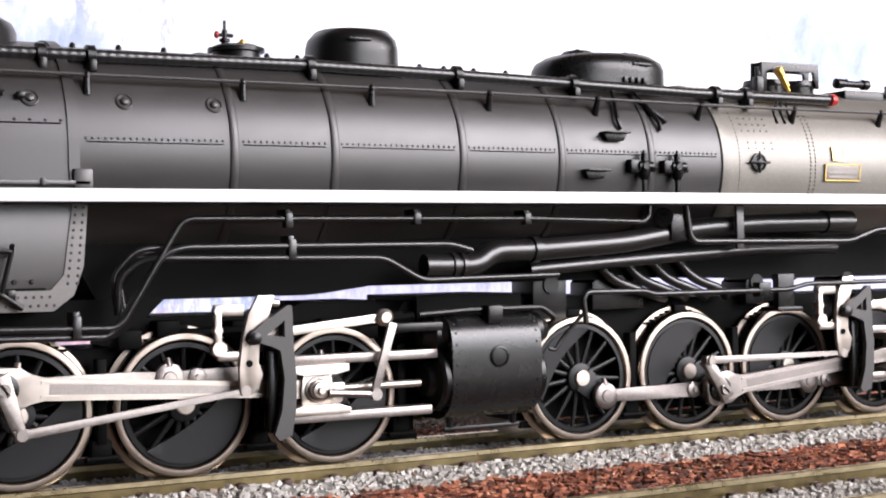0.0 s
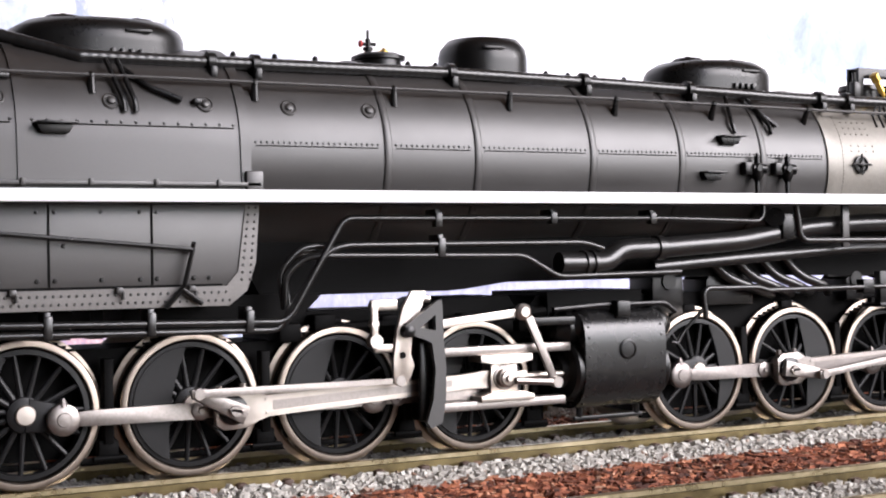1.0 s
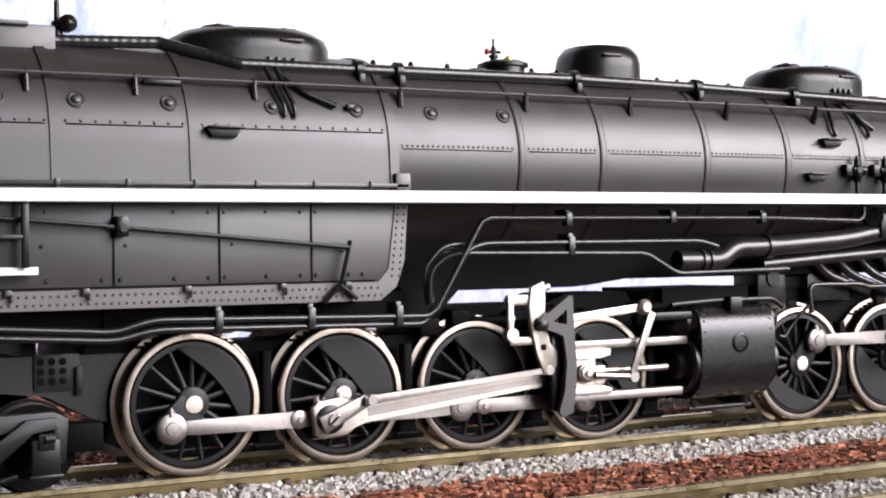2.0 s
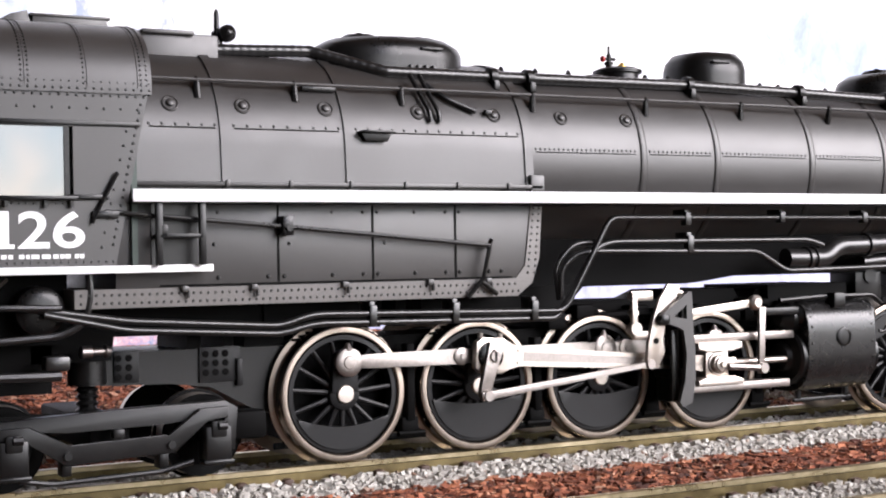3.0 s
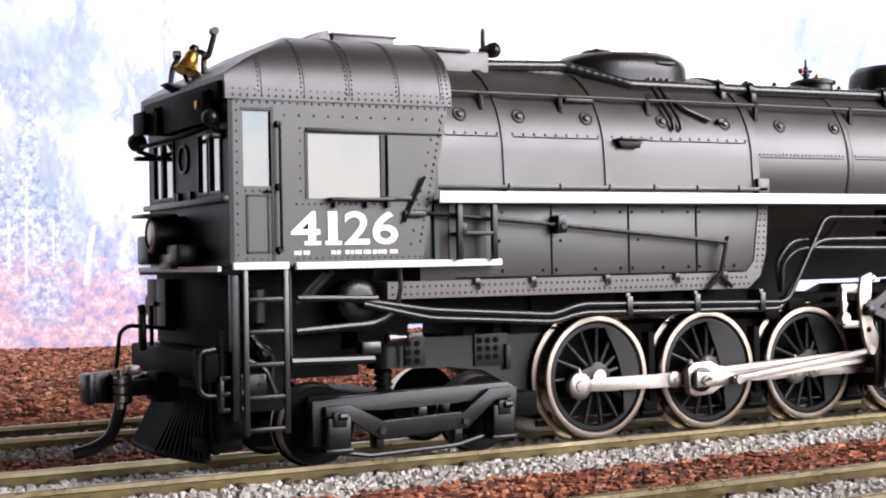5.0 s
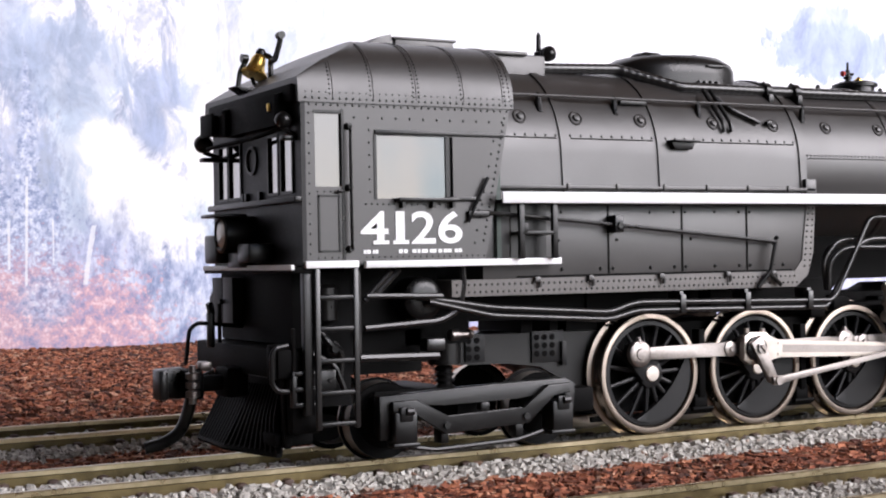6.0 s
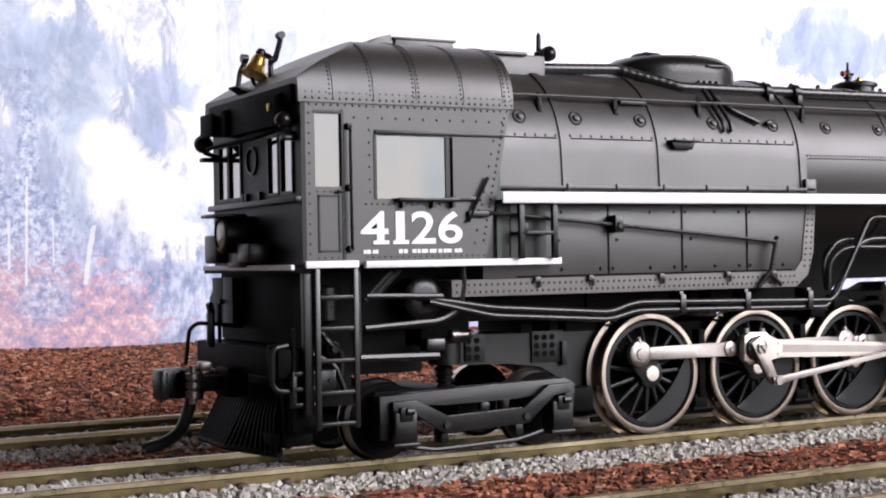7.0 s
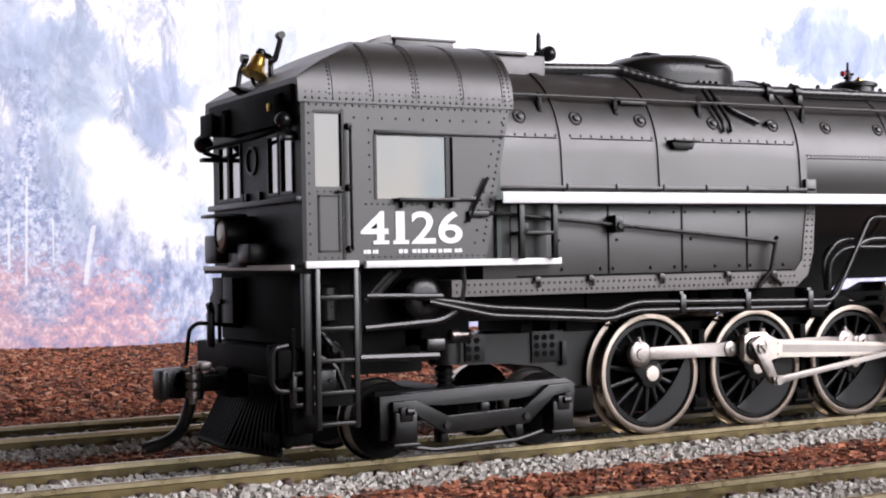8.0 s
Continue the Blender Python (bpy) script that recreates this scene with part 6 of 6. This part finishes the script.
def build_rods(e, xs):
    """Rods and valve gear of one engine; the main pin is on its second driver."""
    xm = xs[1]
    dx = LINK_X[e] - LINK_X["a"]
    # side rod: its origin is the crank pin of the first driver
    bm = bm_new()
    sp = PITCH_OF[e]
    for k in range(4):
        c = sp * k
        lathe(bm, (c, -10.5, 0), (0, -1, 0), [(0, 1.75), (0.15, 1.95), (1.0, 1.95), (1.15, 1.7), (1.2, 0.9), (1.35, 0.8), (1.4, 0.05)], 24)
        lathe(bm, (c, -11.05, 1.5), (0, 0, 1), [(0, 0.8), (0.6, 0.5), (1.1, 0.25)], 10)
        if k < 3:
            plate(bm, [(c + 1.2, 0.85), (c + 4, 0.95), (c + sp - 4.5, 1.05), (c + sp - 1.2, 0.95), (c + sp - 1.2, -0.95), (c + sp - 4.5, -1.05), (c + 4, -0.95), (c + 1.2, -0.85)], -11.5, -10.7, 0.1)
            if k != 1:
                lathe(bm, (c + sp - 3.6 if k == 0 else c + 3.6, -10.6, 0), (0, -1, 0), [(0, 1.2), (1.1, 1.2), (1.2, 0.9), (1.25, 0.4), (1.5, 0.35)], 16)
    side = part("side_rod", bm, DULLSTEEL if e == "b" else STEEL2, LOCO)
    MOVERS.append((side, lambda t: mm(xs[0] + pin(t, e)[0], 0, WHEEL_R + pin(t, e)[1])))
    # main rod, from its pin to the crosshead
    bm = bm_new()
    L = MAIN_ROD[e]
    plate(bm, [(-2.2, 1.8), (-1.2, 2.5), (2.2, 2.5), (3.4, 1.6), (5, 1.35), (L - 6, 1.0), (L - 2.2, 1.2), (L + 1.2, 1.2), (L + 1.6, 0), (L + 1.2, -1.2), (L - 2.2, -1.2), (L - 6, -1.0), (5, -1.35), (3.4, -1.6), (2.2, -2.5), (-1.2, -2.5), (-2.2, -1.8)], -13.2, -12.0, 0.15)
    plate(bm, [(4.5, 1.0), (L - 7, 0.72), (L - 7, 0.5), (4.5, 0.7)], -13.35, -13.15)
    plate(bm, [(4.5, -1.0), (L - 7, -0.72), (L - 7, -0.5), (4.5, -0.7)], -13.35, -13.15)
    for x, z in ((-1.4, 2.4), (1.8, 2.4)):
        rod(bm, (x, -12.6, z), (x, -12.6, z + 0.7), 0.4, 8)
    main = part("main_rod", bm, STEEL if e == "a" else STEEL2, LOCO, "bright steel main rod")
    # the recess is a thin raised strip, its shade put into darker steel
    bm = bm_new()
    plate(bm, [(5.5, 0.62), (L - 8, 0.44), (L - 8, -0.44), (5.5, -0.62)], -13.24, -13.1)
    part("flute", bm, STEEL2 if e == "a" else DULLSTEEL, main)

    def main_pose(t):
        px, pz = pin(t, e)
        x, z = xm + px, WHEEL_R + pz
        ang = math.degrees(math.atan2(CROSS_Z - z, cross_x(t, e) - px))
        return mm(x, 0, z, 0, -ang, 0)
    MOVERS.append((main, main_pose))
    bm = bm_new()
    lathe(bm, (0, -10.2, 0), (0, -1, 0), [(0, 1.3), (3.0, 1.3), (3.05, 1.9), (3.5, 1.9), (3.7, 1.4)], 20)
    part("main_pin", bm, SATIN, main)
    # return crank and eccentric rod
    bm = bm_new()
    a0 = radians(125)
    ex, ez = 1.9 * math.cos(a0) - CRANK, 1.9 * math.sin(a0)
    ln = math.hypot(ex, ez)
    ux, uz = ex / ln, ez / ln
    plate(bm, [(-ux * 1.7 - uz * 1.2, -uz * 1.7 + ux * 1.2), (-ux * 1.7 + uz * 1.2, -uz * 1.7 - ux * 1.2), (ex + uz * 0.8, ez - ux * 0.8), (ex + ux * 0.8, ez + uz * 0.8), (ex - uz * 0.8, ez + ux * 0.8)], -14.5, -13.5, 0.15)
    box(bm, -0.9, 0.9, -14.9, -14.4, -0.25, 0.25, 0.08)
    rod(bm, (0, -14.4, 0), (0, -14.9, 0), 0.75, 12)
    rod(bm, (ex, -14.4, ez), (ex, -15.5, ez), 0.75, 12)
    rc = part("return_crank", bm, STEEL2, LOCO)
    MOVERS.append((rc, lambda t: mm(xm + pin(t, e)[0], 0, WHEEL_R + pin(t, e)[1], 0, -crank_angle(t, e), 0)))
    LX, LZ, FOOT = LINK_X[e], 17.6, 6.6

    def foot(t):
        d = ecc(t, e)[0] * 0.95
        return d, math.degrees(math.asin(d / FOOT))
    bm = bm_new()
    EL = LX - xm
    plate(bm, [(-0.9, 0.6), (0.9, 0.6), (1.6, 0.42), (EL - 1.2, 0.36), (EL + 0.8, 0.5), (EL + 0.8, -0.5), (EL - 1.2, -0.36), (1.6, -0.42), (0.9, -0.6), (-0.9, -0.6)], -15.4, -14.8, 0.1)
    for x in (0, EL):
        rod(bm, (x, -14.7, 0), (x, -15.7, 0), 0.7, 14)
    er = part("eccentric_rod", bm, STEEL2, LOCO)

    def er_pose(t):
        x0, z0 = xm + ecc(t, e)[0], WHEEL_R + ecc(t, e)[1]
        f, ang = foot(t)
        x1, z1 = LX + f, LZ - FOOT * math.cos(radians(ang))
        return mm(x0, 0, z0, 0, -math.degrees(math.atan2(z1 - z0, x1 - x0)), 0)
    MOVERS.append((er, er_pose))
    # expansion link, swinging about its trunnion
    bm = bm_new()
    plate(bm, [(0.4, 5.4), (2.6, 5.6), (2.2, 3.6), (1.0, 0.0), (1.0, -3.0), (1.9, -4.4), (1.4, -6.2), (0.2, -7.4), (-1.0, -7.0), (-1.3, -4.0), (-1.3, 0.0), (-0.7, 3.0)], -15.6, -14.9, 0.1)
    link = part("expansion_link", bm, STEEL, LOCO, "bright steel expansion link")
    # holes drawn as raised black discs, their darkness put into the colour
    bm = bm_new()
    for z in (0.6, -3.2):
        rod(bm, (-0.1, -15.5, z), (-0.1, -15.75, z), 0.45, 12)
    part("link_hole", bm, FRAME, link)
    bm = bm_new()
    rod(bm, (2.0, -15.0, 4.6), (3.4, -15.0, 4.6), 0.55, 10)
    part("link_stud", bm, STEEL, link)
    MOVERS.append((link, lambda t: mm(LX, 0, LZ, 0, -foot(t)[1], 0)))
    # crosshead
    bm = bm_new()
    plate(bm, [(-2.3, -2.2), (2.4, -2.2), (2.0, 0.0), (2.2, 2.4), (-2.1, 2.4), (-1.9, 0.0)], -13.7, -11.2, 0.2)
    plate(bm, [(-4.2, 2.3), (-4.2, 3.3), (4.2, 3.3), (4.2, 2.3), (2.4, 2.0), (-2.2, 2.0)], -14.7, -11.2, 0.15)
    plate(bm, [(-4.2, -3.2), (-4.2, -2.4), (-2.4, -1.9), (2.6, -1.9), (4.4, -2.4), (4.4, -3.2)], -14.7, -11.2, 0.15)
    lathe(bm, (0, -13.6, 0), (0, -1, 0), [(0, 1.3), (1.0, 1.3), (1.1, 1.1), (1.4, 1.0), (1.5, 0.5), (1.9, 0.45)], 18)
    box(bm, 2.0, 4.0, -13.6, -12.2, -0.8, 0.8, 0.2)
    rod(bm, (3.0, -12.9, 0), (15.5, -12.9, 0), 0.5, 12)
    xh = part("crosshead", bm, STEEL, LOCO, "bright steel crosshead")
    bm = bm_new()
    lathe(bm, (0, -13.65, 0), (0, -1, 0), [(0, 1.75), (0.25, 1.75), (0.3, 1.5), (0.05, 1.5)], 24, True)
    part("pin_collar", bm, DULLSTEEL, xh)
    bm = bm_new()
    tube(bm, [(1.0, -15.2, -0.4), (7.6, -15.4, -0.9)], 0.5, 8, 0)
    rod(bm, (7.6, -15.0, -0.9), (7.6, -15.9, -0.9), 0.8, 12)
    part("union_link", bm, STEEL2, xh)
    MOVERS.append((xh, lambda t: mm(xm + cross_x(t, e), 0, CROSS_Z)))
    # combination lever
    bm = bm_new()
    plate(bm, [(-0.6, 0.6), (0.6, 0.6), (0.55, -9.6), (-0.55, -9.6)], -15.3, -14.7, 0.1)
    cl = part("combination_lever", bm, STEEL2, LOCO)
    CX = LX + 19.9
    MOVERS.append((cl, lambda t: mm(CX, 0, 18.2, 0, -math.degrees(math.atan2(xm + cross_x(t, e) + 7.6 - CX, 8.7)), 0)))
    # guides, radius rod, bracket: they stand still on the engine
    bm = bm_new()
    box(bm, LX + 4.5, 207 + dx, -13.9, -11.6, 13.7, 14.9, 0.12)
    box(bm, LX + 4.5, 206 + dx, -13.9, -11.6, 6.2, 7.4, 0.12)
    part("guide_bar", bm, STEEL2, LOCO)
    bm = bm_new()
    plate(bm, [(LX + 0.4, 17.0), (LX + 0.4, 18.2), (LX + 10, 19.2), (CX - 1.6, 20.0), (CX - 0.4, 19.9), (CX - 0.4, 19.1), (CX - 1.6, 18.9), (LX + 10, 18.1)], -14.6, -14.0, 0.1)
    lathe(bm, (CX - 0.9, -13.8, 19.5), (0, -1, 0), [(0, 0.8), (0.4, 1.15), (1.2, 1.15), (1.6, 0.7)], 16)
    part("radius_rod", bm, STEEL, LOCO)
    bm = bm_new()
    box(bm, CX + 0.4, CX + 8, -14.6, -12.6, 17.4, 18.6, 0.2)
    rod(bm, (CX + 0.2, -13.6, 18.0), (CX + 10, -13.6, 18.0), 0.6, 12)
    lathe(bm, (CX + 7.6, -13.0, 17.2), (1, 0, 0), [(0, 1.0), (0.6, 1.8), (2.4, 2.4)], 18)
    part("valve_guide", bm, SATIN, LOCO)
    bm = bm_new()
    # an arm with a triangular window, drawn out into a long curved leg
    for a in ([(-0.9, 17.3), (-0.6, 18.3), (4.3, 21.6), (4.9, 21.6), (5.0, 20.6), (3.9, 19.7), (1.6, 18.0), (0.6, 17.0)],
              [(0.6, 17.0), (1.6, 18.0), (3.9, 17.6), (5.1, 16.6), (3.3, 15.9), (2.6, 16.3)],
              [(3.9, 17.6), (3.9, 19.7), (5.0, 20.6), (5.1, 16.6)],
              [(3.3, 15.9), (5.1, 16.6), (5.4, 12.6), (5.3, 8.6), (4.7, 5.2), (3.0, 4.6), (2.4, 5.4), (3.4, 8.4), (3.8, 12.4)]):
        plate(bm, [(LX + x, z) for x, z in a], -16.9, -16.1)
    br = part("link_bracket", bm, BLACK, LOCO)
    bm = bm_new()
    lathe(bm, (LX, -15.8, 17.6), (0, -1, 0), [(0, 0.9), (1.2, 0.8), (1.4, 0.4)], 14)
    box(bm, LX + 3.4, LX + 5.6, -16.2, -6.5, 8.6, 10.2, 0.2)
    box(bm, LX + 2.2, LX + 3.6, -15.4, -14.6, 5.4, 16.0, 0.3)
    box(bm, LX + 4.0, LX + 4.8, -15.4, -9, 5, 20.4, 0.3)
    part("link_bearing", bm, SATIN, br)
    bm = bm_new()
    box(bm, LX - 4.8, LX - 3.8, -15.4, -14.6, 15.4, 21.6, 0.25)
    box(bm, LX - 4.8, LX - 0.8, -15.2, -14.4, 20.4, 21.9, 0.25)
    rod(bm, (LX - 4.2, -15.6, 16.4), (LX - 4.2, -14.2, 16.4), 0.95, 12)
    rod(bm, (LX - 4.3, -15.5, 21.1), (LX - 4.3, -14.2, 21.1), 0.55, 10)
    rod(bm, (LX - 4.3, -15.5, 18.7), (LX - 4.3, -14.2, 18.7), 0.55, 10)
    box(bm, LX - 4.4, LX - 0.6, -15.2, -14.6, 14.8, 16.0, 0.3)
    part("reverse_link", bm, STEEL, LOCO)
    # cylinder
    cx0, cx1 = 208.2 + dx, 222.4 + dx
    bm = bm_new()
    prof = [(-7, 19.4), (-12.2, 19.4), (-13.5, 19.2), (-14.6, 18.6), (-15.4, 17.6), (-15.8, 16.4), (-15.95, 14.5), (-15.95, 11), (-15.8, 9.2), (-15.3, 7.6), (-14.4, 6.4), (-13.2, 5.5), (-11.8, 5.1), (-7, 5.0)]
    slab(bm, prof, cx0, cx1)
    cyl = part("cylinder", bm, GLOSS, LOCO, "satin black cylinder block with riveted edges", angle=50)
    bm = bm_new()
    for x in (cx0 + 0.7, cx1 - 0.7):
        for (y0, z0), (y1, z1) in zip(prof[1:], prof[2:-1]):
            for k in range(1):
                f = 0.5
                rivet(bm, (x, y0 + (y1 - y0) * f, z0 + (z1 - z0) * f), (0, -0.9, (z0 - 12) * 0.06), 0.2, 0.15)
    lathe(bm, ((cx0 + cx1) / 2 + 0.2, -15.9, 13.6), (0, -1, 0), [(-0.1, 1.5), (0.25, 1.45), (0.35, 1.2), (0.2, 1.1), (0.25, 0.5)], 24)
    box(bm, (cx0 + cx1) / 2 - 1.2, (cx0 + cx1) / 2 + 1.2, -15.6, -13.4, 18.2, 20.6, 0.25)
    part("cylinder_trim", bm, SATIN, cyl)
    bm = bm_new()
    for s, x in ((-1, cx0), (1, cx1)):
        lathe(bm, (x, -11.4, 10.6), (s, 0, 0), [(-0.5, 4.4), (0.8, 4.4), (1.2, 4.0), (1.4, 2.4), (2.2, 2.0), (2.6, 1.0)], 32)
        lathe(bm, (x, -11.8, 16.8), (s, 0, 0), [(-0.5, 2.6), (1.4, 2.6), (1.8, 2.2), (3.0, 1.4), (3.2, 0.8)], 24)
    tube(bm, [(cx0 - 4, -13.8, 19.6), (cx0 + 4, -13.8, 20.0), (cx1 + 1.5, -13.8, 20.0), (cx1 + 3.5, -13.8, 18.6)], 0.4, 8, 0.8)
    part("cylinder_head", bm, SATIN, cyl)
    bm = bm_new()
    box(bm, cx0 + 1, cx1 - 1, -11.3, -10.7, 3.2, 3.8, 0.1)
    part("drain_bar", bm, SATIN, cyl)
    for x in (cx0 + 2, cx1 - 2):
        bm = bm_new()
        rod(bm, (x, -11, 5.2), (x, -11, 3.7), 0.5, 8)
        part("drain_cock", bm, SATIN, cyl)


STEEL2 = painted("grey_rod_steel", (0.24, 0.215, 0.20), (0.38, 0.345, 0.325), 0.4, 0.5, 1.0, bump=0.0000015, spread=0.05)
LENS = painted("lamp_lens", (0.5, 0.47, 0.42), (0.7, 0.66, 0.6), 0.12, 0.5, 0.3)
PANE = painted("window_glazing", (0.02, 0.022, 0.025), (0.03, 0.032, 0.035), 0.04, 1.0, 0.0, 300.0, 0.0, 0.02)
PANE.node_tree.nodes["Principled BSDF"].inputs["IOR"].default_value = 1.6
FRONT_PANE = painted("front_glazing", (0.02, 0.02, 0.024), (0.03, 0.03, 0.034), 0.03, 1.0, 0.0, 300.0, 0.0, 0.02)
FRONT_PANE.node_tree.nodes["Principled BSDF"].inputs["IOR"].default_value = 3.4

build_room()
build_backdrop()
build_rails()
build_boiler()
build_firebox()
build_running_board()
build_handrail()
build_top()
build_pipes()
build_cab()
build_front()
build_under_cab()
build_truck()
build_wheels()
build_rods("a", DRIVERS_A)
build_rods("b", DRIVERS_B)
build_ballast()
build_ties()


def motions():
    times = [i / 10 for i in range(81)]
    walk(LOCO, [(t, mm(way(t), 0, 0)) for t in times])
    for ob, f in MOVERS:
        walk(ob, [(t, f(t)) for t in times])


motions()
